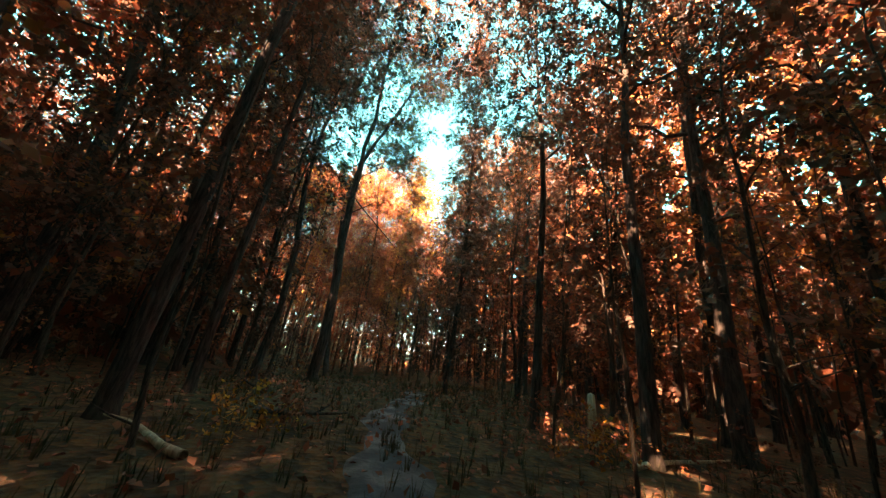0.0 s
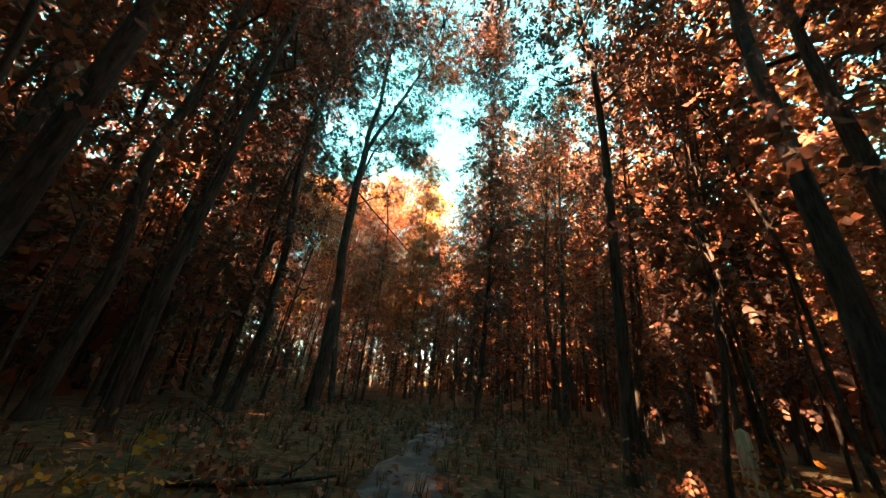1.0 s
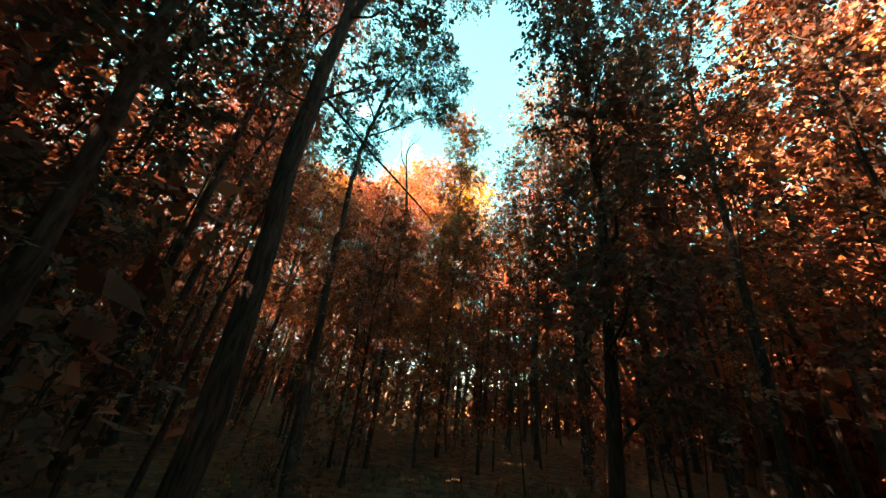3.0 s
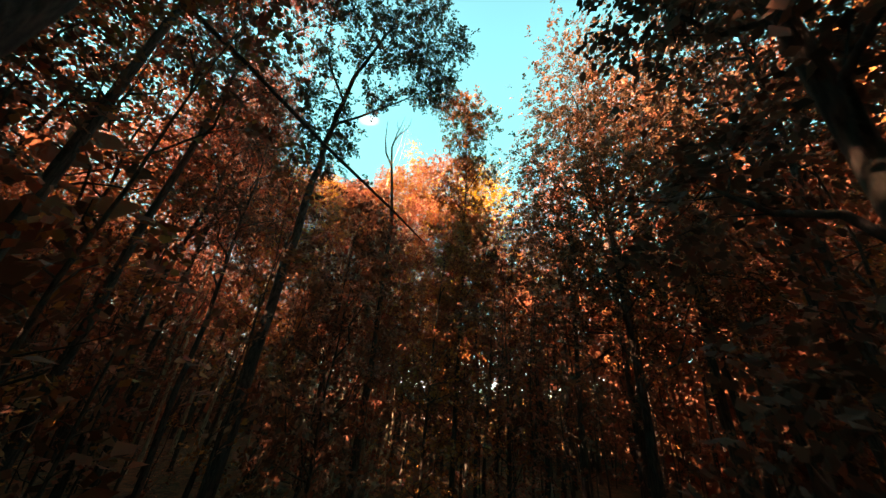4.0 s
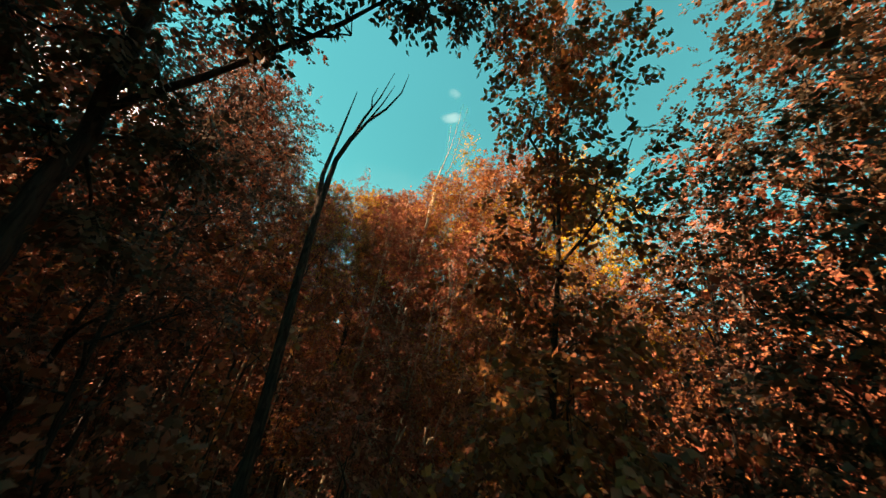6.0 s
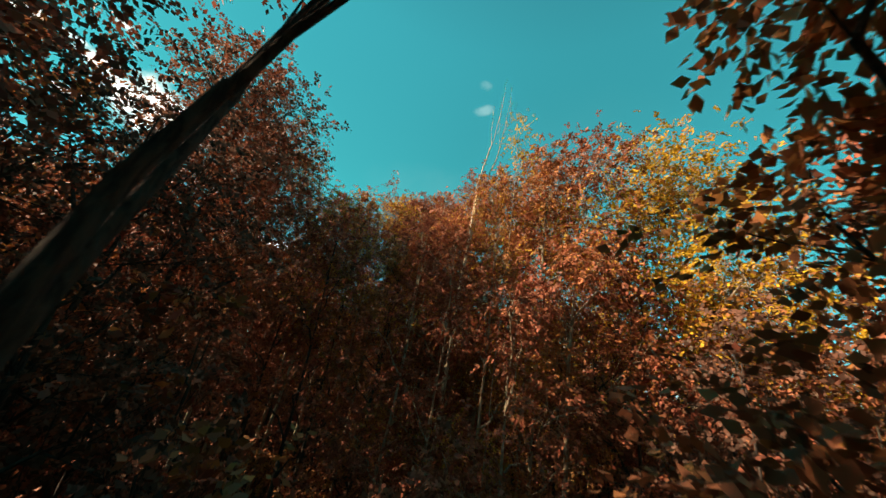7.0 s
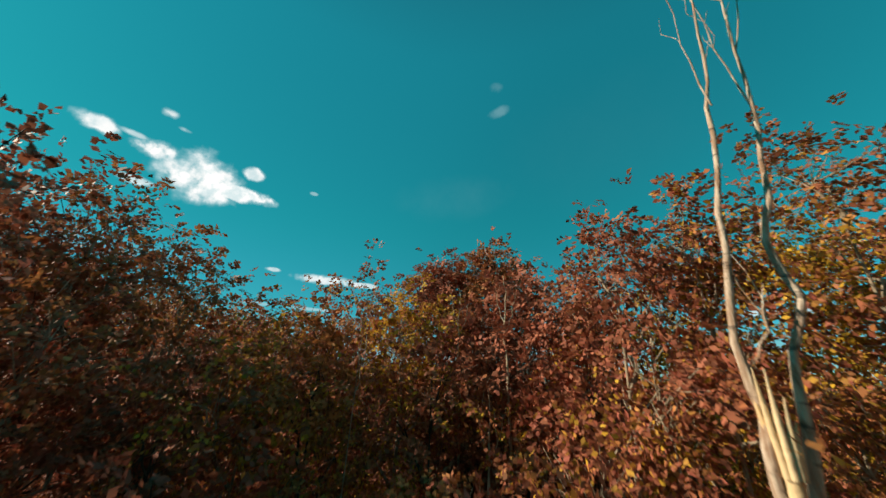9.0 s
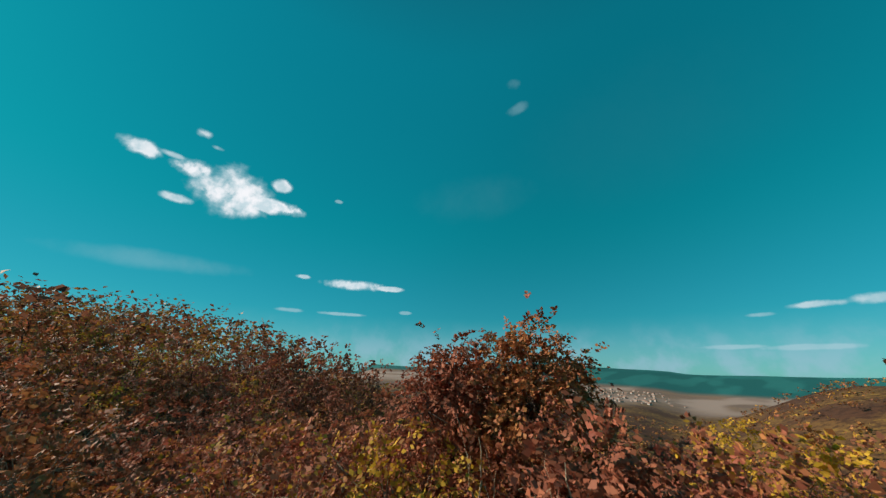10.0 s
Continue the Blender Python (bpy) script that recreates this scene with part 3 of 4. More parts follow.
limbed_oak(102, [
    (((-5.5, 19.1, -0.3), (-5.6, 19.25, 0.3), (-6.66, 20.64, 4.4), (-7.45, 21.7, 8.0), (-7.95, 22.35, 11.5), (-7.9, 22.42, 13.9)), (0.2, 0.15, 0.14, 0.125, 0.11, 0.1)),
    (((-7.9, 22.42, 13.8), (-7.55, 22.2, 15.0), (-7.25, 22.0, 16.2), (-6.6, 21.8, 17.3), (-5.9, 21.7, 18.6), (-5.4, 21.6, 20.2)), (0.095, 0.09, 0.08, 0.06, 0.04, 0.012)),
    (((-7.8, 22.38, 14.2), (-7.1, 22.8, 15.0), (-6.2, 23.4, 16.2), (-5.2, 23.7, 17.1), (-4.2, 24.0, 17.9)), (0.05, 0.045, 0.035, 0.025, 0.008)),
    (((-7.5, 22.1, 15.2), (-7.9, 21.4, 16.2), (-8.2, 20.9, 17.6)), (0.05, 0.04, 0.012)),
], [((-8.3, 21.4, 14.9), 0.6, 57), ((-7.6, 20.9, 16.0), 0.6, 57), ((-7.5, 22.1, 15.0), 0.5, 51), ((-8.4, 22.2, 13.9), 0.65, 68), ((-7.75, 23.2, 14.3), 0.7, 85), ((-8.3, 22.9, 13.0), 0.8, 85),
    ((-6.6, 21.7, 17.0), 0.7, 85), ((-5.6, 22.3, 17.7), 0.8, 119), ((-6.5, 22.9, 16.1), 0.65, 85), ((-6.3, 24.0, 15.5), 0.65, 102), ((-5.9, 23.7, 16.5), 0.6, 85), ((-4.8, 22.7, 18.2), 0.8, 136),
    ((-5.0, 23.7, 17.2), 0.75, 119), ((-4.3, 24.4, 17.5), 0.5, 61), ((-4.0, 23.8, 18.2), 0.7, 102), ((-3.5, 22.9, 19.0), 0.8, 119), ((-6.0, 21.6, 19.2), 1.0, 153), ((-4.6, 22.0, 20.0), 1.2, 204), ((-7.0, 20.6, 18.2), 1.0, 136)],
    "leaning oak whose dark leaves hang across the gap in the canopy", LEAF_DARK, 0.115)
tree_at(broadleaf(103, "oak_tree", 20.0, 3.0, 0.14, 9.0, 15000, 0.125, LEAF_BROWN, BARK, (-0.5, -0.2), clumps=220, lobes=12, wander=0.005, at=(3.0, 9.4)), 3.0, 9.4,
        "slender dark-barked oak beside the track", "tree")
tree_at(broadleaf(104, "oak_tree", 21.0, 3.0, 0.16, 9.5, 15000, 0.125, LEAF_BROWN, BARK, (0.1, 0.0), clumps=220, lobes=12, wander=0.005, at=(4.3, 6.6)), 4.3, 6.6,
        "dark-barked oak beside a fallen branch", "tree")
tree_at(broadleaf(105, "oak_tree", 21.0, 3.4, 0.24, 9.5, 15000, 0.125, LEAF_BROWN, BARK, (0.4, 0.2), clumps=220, lobes=12, wander=0.005, at=(7.4, 8.0)), 7.4, 8.0,
        "thick-trunked dark oak in the shade", "tree")
tree_at(broadleaf(106, "oak_tree", 22.5, 3.4, 0.17, 10.0, 14000, 0.125, LEAF_BROWN, BARK, (0.9, -0.6), clumps=220, lobes=12, wander=0.005, at=(-4.8, 5.6)), -4.8, 5.6,
        "leaning dark oak with a sunlit patch of bark", "tree")
tree_at(broadleaf(107, "oak_tree", 23.5, 3.2, 0.13, 9.0, 14000, 0.125, LEAF_BROWN, BARK, (0.5, 0.2), clumps=220, lobes=12, wander=0.005, at=(-5.6, 8.6)), -5.6, 8.6,
        "slim dark oak rising from undergrowth", "tree")
tree_at(broadleaf(108, "hornbeam_tree", 24.0, 1.5, 0.13, 2.6, 24000, 0.13, LEAF_BROWN, BARK, (-0.2, -0.2), clumps=420, lobes=30, wander=0.004, at=(0.95, 16.6)), 0.95, 16.6,
        "narrow hornbeam clothed in dark leaves down its trunk", "tree")
tree_at(broadleaf(109, "oak_tree", 21.0, 2.7, 0.14, 12.0, 10000, 0.125, LEAF_OLIVE, BARK, (0.2, -0.4), clumps=90, wander=0.005, at=(5.2, 19.2)), 5.2, 19.2,
        "slender oak with rusty leaves", "tree")
tree_at(broadleaf(110, "oak_tree", 27.0, 4.0, 0.19, 14.0, 22000, 0.14, LEAF_RED, BARK, (1.2, 0.1), clumps=300, lobes=13, wander=0.004, at=(-13.4, 21.4)), -13.4, 21.4,
        "forked oak with an orange-brown crown", "tree")
# these two oaks are made tall to shade trees right of the path
tree_at(broadleaf(126, "oak_tree", 28.5, 4.2, 0.17, 17.0, 24000, 0.13, LEAF_RED, BARK, (0.3, 0.2), clumps=320, lobes=14, wander=0.004, at=(-10.0, 17.6)), -10.0, 17.6,
        "tall oak with a bright rust crown in sun", "tree")
lame_oak = tree_at(broadleaf(123, "oak_tree", 27.5, 3.8, 0.18, 15.5, 18000, 0.125, LEAF, BARK, (0.1, 0.1), clumps=200, lobes=10, wander=0.004, at=(-11.2, 14.0)), -11.2, 14.0,
                   "dark oak with a dead limb hanging into the flight line", "tree")
part("dead_limb", quads("dead_limb", *tube(np.array([(-11.1, 14.05, 14.7), (-10.2, 15.0, 14.0), (-8.6, 16.5, 12.7), (-7.0, 17.95, 11.5), (-5.5, 19.4, 10.25), (-4.1, 20.65, 9.2), (-3.3, 21.4, 8.55)]) - np.array(lame_oak.location),
                                           [0.075, 0.068, 0.06, 0.052, 0.046, 0.036, 0.012], 8, np.random.default_rng(77), 0.08), BARK, True), lame_oak, "bare dead limb hanging askew")
tree_at(broadleaf(111, "maple_tree", 20.8, 1.6, 0.11, 9.5, 19000, 0.125, LEAF, BARK_YOUNG, (-0.2, -0.6), clumps=150, lobes=11, skirt=5.0, wander=0.005, at=(-3.1, 27.2)), -3.1, 27.2,
        "tall narrow tree with tiers of rusty leaves", "tree")
tree_at(broadleaf(112, "oak_tree", 25.5, 4.7, 0.18, 6.5, 42000, 0.125, LEAF_OLIVE, BARK, (0.2, 0.3), clumps=520, lobes=18, wander=0.005, at=(3.4, 27.4)), 3.4, 27.4,
        "leafy olive-brown oak at the edge of the clearing", "tree")
for seed, x, y, h, r in ((121, 1.6, 30.0, 22.5, 3.6), (122, 7.2, 24.6, 23.5, 3.6)):
    tree_at(broadleaf(seed, "oak_tree", h, r, 0.15, h * 0.32, 18000, 0.13, LEAF_OLIVE, BARK, (0.1, 0.2), clumps=220, lobes=12, wander=0.005, at=(x, y)), x, y,
            "olive-brown oak standing among its neighbours", "tree")
for seed, x, y, h in ((124, -5.4, 37.6, 20.5), (125, -6.9, 41.0, 22.0)):
    tree_at(broadleaf(seed, "oak_tree", h, 2.6, 0.13, h * 0.4, 9000, 0.14, LEAF, BARK_YOUNG, (0.1, 0.1), clumps=220, lobes=10, wander=0.005, at=(x, y), tight=0.7), x, y,
            "rust oak under the yellow maple", "tree")
tree_at(broadleaf(118, "oak_tree", 26.6, 3.8, 0.18, 12.0, 34000, 0.135, LEAF, BARK, (0.3, 0.3), clumps=560, tight=0.8, lobes=13, wander=0.005, at=(-18.7, 27.8)), -18.7, 27.8,
        "tall brown oak leaning over the clearing", "tree")
tree_at(broadleaf(119, "oak_tree", 23.5, 3.2, 0.17, 9.0, 14000, 0.13, LEAF_OLIVE, BARK, (0.2, 0.0), clumps=150, lobes=8, wander=0.005, at=(6.6, 29.0)), 6.6, 29.0,
        "oak with a dense brown crown", "tree")
for seed, x, y, h in ((113, -21.0, 41.2, 27.7), (120, -19.0, 42.3, 28.0)):
    tree_at(broadleaf(seed, "oak_tree", h, 2.3, 0.14, 18.5, 32000, 0.115, LEAF_RED, BARK, (0.1, 0.1), clumps=520, tight=0.7, lobes=14, wander=0.004, at=(x, y)), x, y,
            "tall tree with a narrow rust-red crown above its neighbours", "tree", "twin rust-red trees")
for k, (x, y, h, r) in enumerate(((-12.0, 38.5, 26.5, 2.0), (-14.5, 40.0, 25.7, 1.9), (-9.9, 39.6, 27.2, 2.3), (-21.8, 36.8, 25.4, 2.7), (-19.3, 38.3, 25.4, 2.2),
                                  (-23.4, 33.6, 26.2, 2.7), (-17.6, 41.0, 25.6, 1.9), (-12.2, 42.0, 25.0, 2.3), (-8.9, 37.0, 25.4, 2.2), (-21.6, 31.4, 26.8, 3.2), (-13.2, 37.8, 25.6, 1.9), (-20.7, 34.4, 23.8, 2.5), (-24.1, 36.2, 25.0, 2.8), (-23.1, 38.4, 25.2, 2.6))):
    tree_at(broadleaf(150 + k, "oak_tree", h, r, 0.13, h * (0.58 if k in (3, 4, 5, 9, 11, 12, 13) else 0.3), 22000 if k in (0, 1, 2, 10) else 15000, 0.095 if k in (0, 1, 2, 10) else 0.115, (LEAF_AMBER_MIX, LEAF_AMBER_MIX, LEAF_GOLD, LEAF_AMBER_MIX, LEAF_AMBER_MIX, LEAF, LEAF_RED, LEAF_GOLD, LEAF, LEAF, LEAF_AMBER_MIX, LEAF_AMBER_MIX, LEAF_AMBER_MIX, LEAF)[k], BARK_PALE, (0.1, 0.1), clumps=360, lobes=13, wander=0.005, at=(x, y), tight=0.6), x, y,
            "yellow and rust tree on the rim of the clearing" if k in (0, 1, 2, 7, 10) else "rust-brown oak on the rim of the clearing", "tree")
for k, (x, y, h) in enumerate(((-9.4, 34.2, 25.8), (-18.2, 36.0, 25.7), (-13.1, 41.2, 26.2))):
    tree_at(broadleaf(170 + k, "young_tree", h, 0.5, 0.05, h - 3.2, 560, 0.092, LEAF_GOLD if k == 0 else LEAF, BARK_PALE, (0.1, 0.1), clumps=24, lobes=5, wander=0.003, at=(x, y)), x, y,
            "slender young tree whose thin top stands above the canopy", "tree")
tree_at(broadleaf(174, "young_tree", 22.1, 0.6, 0.04, 20.0, 700, 0.1, LEAF_GOLD, BARK_PALE, (0.1, 0.1), clumps=24, lobes=4, wander=0.003, at=(-15.5, 38.4)), -15.5, 38.4,
        "slender sapling with a bright yellow top", "tree")
# lower crowns that close the view under the gold trees
for k, (x, y, h, r) in enumerate(((-15.9, 43.4, 25.2, 2.1), (-13.9, 43.9, 25.2, 2.1), (-11.7, 43.2, 26.6, 2.1), (-10.3, 42.2, 26.1, 2.1), (-9.3, 42.1, 25.9, 2.1))):
    tree_at(broadleaf(180 + k, "oak_tree", h, r, 0.12, h * 0.5, 8000, 0.13, LEAF_GOLD if k % 2 else LEAF_RED, BARK_YOUNG, (0.1, 0.1), clumps=220, lobes=9, wander=0.005, at=(x, y), tight=0.6), x, y,
            "gold and rust oak behind the birch", "tree")
for k, (x, y, h, r) in enumerate(((-17.2, 37.4, 23.6, 2.5), (-19.6, 36.0, 23.8, 2.4), (-15.6, 42.0, 25.2, 2.3), (-18.4, 40.2, 24.8, 2.3), (-20.4, 33.0, 22.4, 2.4), (-16.2, 36.2, 21.0, 2.1), (-14.0, 38.9, 23.4, 2.1))):
    tree_at(broadleaf(190 + k, "oak_tree", h, r, 0.12, h * 0.25, 12000, 0.13, LEAF_RED if k % 2 else LEAF, BARK_YOUNG, (0.1, 0.1), clumps=300, lobes=14, wander=0.005, at=(x, y), tight=0.7), x, y,
            "full rust-brown oak closing the rim of the clearing", "tree")
for k, (x, y, top) in enumerate(((-14.6, 61.0, 23.6), (-18.2, 63.0, 23.4), (-11.2, 57.5, 23.0), (-8.0, 60.5, 23.6))):
    tree_at(broadleaf(196 + k, "maple_tree", top - ground_z(x, y), 4.2, 0.2, 9.0, 9000, 0.2, LEAF_GOLD, BARK_YOUNG, (0.1, 0.1), clumps=300, lobes=14, wander=0.005, at=(x, y)), x, y,
            "yellow maple on the brow of the valley", "tree", "yellow maples of the brow")
# trees that stand under the climb and hide the birch's foot
for k, (x, y, h, r) in enumerate(((-9.6, 34.3, 22.8, 2.1), (-8.1, 32.4, 17.6, 2.2), (-10.6, 33.4, 19.3, 1.8), (-7.4, 29.6, 13.6, 2.2), (-12.9, 36.6, 22.5, 2.2), (-13.6, 34.6, 21.5, 2.0))):
    tree_at(broadleaf(130 + k, "oak_tree", h, r, 0.12, h * 0.35, 14000, 0.092, LEAF if k % 2 else LEAF_AMBER_MIX if k in (0, 4) else LEAF_RED, BARK_PALE, (0.1, 0.1), clumps=120, lobes=8, wander=0.005, at=(x, y)), x, y,
            "young oak with a full rusty crown below its taller neighbours", "tree")
for k, (x, y, h) in enumerate(((-4.9, 21.0, 8.6), (-3.6, 24.6, 11.0), (-6.2, 22.9, 11.5), (-1.2, 24.8, 10.5), (-6.6, 26.6, 11.8), (-4.4, 28.4, 11.4))):
    tree_at(broadleaf(140 + k, "hornbeam_tree", h, 1.5, 0.07, h * 0.35, 6000, 0.11, LEAF_DARK if k % 2 else LEAF, BARK_YOUNG, (0.1, 0.1), clumps=90, skirt=1.2, lobes=7, wander=0.006, at=(x, y)), x, y,
            "bushy hornbeam filling the wood below the clearing", "tree")
tree_at(broadleaf(114, "oak_tree", 26.8, 4.8, 0.22, 14.0, 38000, 0.14, LEAF, BARK, (0.3, 0.2), clumps=620, tight=0.65, lobes=15, wander=0.005, at=(-24.3, 29.6)), -24.3, 29.6,
        "broad oak with a heavy brown crown", "tree")
tree_at(broadleaf(115, "maple_tree", 25.2, 3.8, 0.17, 14.5, 32000, 0.125, LEAF_GOLD, BARK_PALE, (0.2, 0.2), clumps=420, lobes=8, wander=0.005, at=(-4.0, 38.4)), -4.0, 38.4,
        "bright yellow maple in full sun", "tree")
tree_at(broadleaf(116, "oak_tree", 25.3, 3.0, 0.15, 14.5, 20000, 0.115, LEAF_AMBER_MIX, BARK_PALE, (0.2, 0.2), clumps=320, lobes=7, wander=0.005, at=(-7.6, 36.6)), -7.6, 36.6,
        "oak with orange and yellow leaves in sun", "tree")
tree_at(broadleaf(117, "oak_tree", 25.4, 2.4, 0.15, 12.5, 12150, 0.15, LEAF_RED, BARK_YOUNG, (0.2, 0.2), clumps=130, lobes=7, wander=0.005, at=(-16.1, 39.5)), -16.1, 39.5,
        "rust-red tree rising above the canopy", "tree")

# ------------------------------------------------------------------ the mass of the wood
near_kinds = [(broadleaf(200 + k, "oak_tree", 22.0, 2.9 + 0.25 * k, 0.15, 9.5 + 0.8 * (k % 3), 6400, 0.14, LEAF if k % 2 else LEAF_BROWN, BARK, (0.4 * (k - 2), 0.3), clumps=120, lobes=7 + k % 3), 22.0) for k in range(5)]
mid_kinds = [(broadleaf(220 + k, "oak_tree", 22.0, 3.4, 0.17, 7.0, 1900, 0.3, LEAF, BARK, (0.3, 0.2), clumps=90, twigs=False, lobes=8, sides=6, split=False), 22.0) for k in range(4)]
rim_kinds = [(broadleaf(230 + k, "oak_tree", 22.0, 3.4, 0.17, 9.5, 7000, 0.145, LEAF, BARK, (0.3, 0.2), clumps=130, twigs=False, lobes=9, sides=6, split=False), 22.0) for k in range(4)]
hill_kinds = [(broadleaf(235 + k, "oak_tree", 22.0, 3.6, 0.17, 11.0, 2900, 0.225, LEAF if k else LEAF_RED, BARK, (0.3, 0.2), clumps=150, twigs=False, lobes=9, sides=5, split=False), 22.0) for k in range(3)]
crest_kinds = [(broadleaf(238 + k, "oak_tree", 22.0, 3.7, 0.17, 13.5, 1400, 0.31, LEAF if k else LEAF_AMBER_MIX, BARK, (0.3, 0.2), clumps=150, twigs=False, lobes=9, sides=4, split=False), 22.0) for k in range(3)]
slim_kinds = [(broadleaf(260 + k, "hornbeam_tree", 13.0, 1.5, 0.075, 5.0, 1150, 0.19, LEAF_DARK, BARK_YOUNG, (0.3 * (k - 1), 0.2), clumps=50, skirt=1.2 + 0.5 * k, lobes=6, sides=6, split=False), 13.0) for k in range(4)]
column_kinds = [(broadleaf(270 + k, "hornbeam_tree", 17.0, 1.7, 0.09, 1.6 + 0.6 * k, 5200, 0.165, LEAF_BROWN, BARK_YOUNG, (0.2 * (k - 1), 0.2), clumps=170, lobes=20, sides=6, split=False), 17.0) for k in range(4)]
pole_kinds = [(broadleaf(280 + k, "young_tree", 11.0, 1.1, 0.05, 4.5, 420, 0.165, LEAF, BARK_YOUNG, (0.4 * (k - 1), 0.3), clumps=18, lobes=3, sides=4, split=False), 11.0) for k in range(4)]
bush_kinds = [(broadleaf(300 + k, "shrub", 2.0, 0.8, 0.022, 0.45, 240, 0.13, LEAF_DARK, BARK_YOUNG, (0.1, 0.1), clumps=16, lobes=3, skirt=0.2, sides=5, split=False), 2.0) for k in range(3)]
for kinds, label, cat in ((near_kinds, "autumn oak with a rust-brown leafy crown", "tree"), (mid_kinds, "autumn oak standing deeper in the wood", "tree"),
                          (rim_kinds, "autumn oak with a full rust crown round the clearing", "tree"),
                          (hill_kinds, "autumn oak on the slope above the clearing", "tree"),
                          (crest_kinds, "autumn oak on the crest of the slope", "tree"),
                          (slim_kinds, "narrow understory hornbeam with dark leaves", "tree"),
                          (column_kinds, "hornbeam clothed in dull dark leaves from foot to top", "tree"),
                          (pole_kinds, "thin young tree with few leaves", "tree"), (bush_kinds, "low dark-leaved shrub on the forest floor", "shrub")):
    for thing, _ in kinds:
        tagged(thing, label, cat)

SINGLE = [(o.location.x, o.location.y) for o in scene.objects if o.type == "EMPTY" and o.location.length > 0.5]
near_spots, mid_spots, rim_spots, hill_spots, crest_spots, far_spots = [], [], [], [], [], []
for i in range(-18, 15):
    for j in range(-9, 21):
        x, y = 4.1 * i + pick.uniform(-1.4, 1.4) + 2.0 * (j % 2), 4.1 * j + pick.uniform(-1.4, 1.4)
        d = from_way(x, y)
        # trees on the sun side get the same added height for shade
        h = min(pick.uniform(19.5, 24.5) + (4.5 if -34 < x < -7 and y < 23 else 0.0), canopy_top(x, y) + pick.uniform(-0.8, 0.6))
        turn = pick.uniform(0, 6.28)
        if min(math.hypot(x - a, y - b) for a, b in SINGLE) < 2.4 or h < 8 or (y < 24 and d < 2.6) or (0 < x < 5 and 10 < y < 27) or in_sun_gap(x, y):
            continue
        kind_r = h / 22.0 * (4.0 if d < 13 else 3.8)
        if not clear_of_way(x, y, h, kind_r, h * 0.45, 1.6):
            continue
        if y < -5:
            far_spots.append((x, y, h, turn))
        elif d < 10:
            near_spots.append((x, y, h, turn))
        elif d < 21:
            (rim_spots if y > 25 and x < 2 else hill_spots if x < -12 and y > 12 else mid_spots).append((x, y, h, turn))
        elif y > 14 and x < -10 and d < 36:
            hill_spots.append((x, y, h, turn))
        elif y > 10 and x < -22 and d < 58:
            crest_spots.append((x, y, h, turn))
        elif y > 22 and (d < 34 or pick.random() < 0.6) or pick.random() < (0.8 if x < 0 else 0.4):
            far_spots.append((x, y, h, turn))
placed(near_kinds, near_spots, "trees of the wood")
placed(mid_kinds, mid_spots, "trees of the wood")
placed(rim_kinds, rim_spots, "trees of the wood")
placed(hill_kinds, hill_spots, "trees of the wood")
placed(crest_kinds, crest_spots, "trees of the wood")

# the deeper wood, past counting, stays one mass
far_kinds = [broadleaf(240 + k, "oak_tree", 22.0, 4.0, 0.2, 3.5, 150, 1.5, LEAF, BARK, (0.2, 0.2), clumps=28, twigs=False, lobes=4, sides=4, raw=True) for k in range(4)]
brow_kinds = [broadleaf(245 + k, "oak_tree", 22.0, 3.8, 0.2, 9.0, 330, 0.72, LEAF, BARK, (0.2, 0.2), clumps=60, twigs=False, lobes=7, sides=4, raw=True) for k in range(4)]
low_kinds = [broadleaf(250 + k, "hornbeam_tree", 9.0, 2.2, 0.09, 2.0, 64, 0.95, LEAF, BARK, (0.2, 0.2), clumps=15, twigs=False, lobes=3, sides=4, skirt=0.4, raw=True) for k in range(3)]
wood_mass, leaf_mass = [], []
for k, (x, y, h, turn) in enumerate(far_spots + hill_spots + crest_spots):
    c, s_ = math.cos(turn), math.sin(turn)
    rot = np.array([[c, s_, 0], [-s_, c, 0], [0, 0, 1]])
    for kinds_, own, hh, ox, oy in ((brow_kinds if y > 28 and x < 12 else far_kinds, 22.0, h, 0.0, 0.0), (low_kinds, 9.0, 5 + 5 * ((k * 0.618) % 1), 2.1, 1.2)):
        if k >= len(far_spots) and own > 9:
            continue
        (wv, wf), (lv, lf) = kinds_[k % len(kinds_)]
        o = np.array([x + ox, y + oy, ground_z(x + ox, y + oy) - 0.05])
        wood_mass.append((wv @ rot * (hh / own) + o, wf))
        leaf_mass.append((lv @ rot * (hh / own) + o, lf))
wv, wf = joined(wood_mass)
lv, lf = joined(leaf_mass)
me = quads("deep_wood", np.concatenate([wv, lv]), np.concatenate([wf, lf + len(wv)]), BARK)
me.materials.append(LEAF_MASS)
me.polygons.foreach_set("material_index", np.concatenate([np.zeros(len(wf), np.int32), np.ones(len(lf), np.int32)]))
tagged(new("deep_wood", me), "autumn oaks and undergrowth deep in the wood", "woods", kind="stuff")

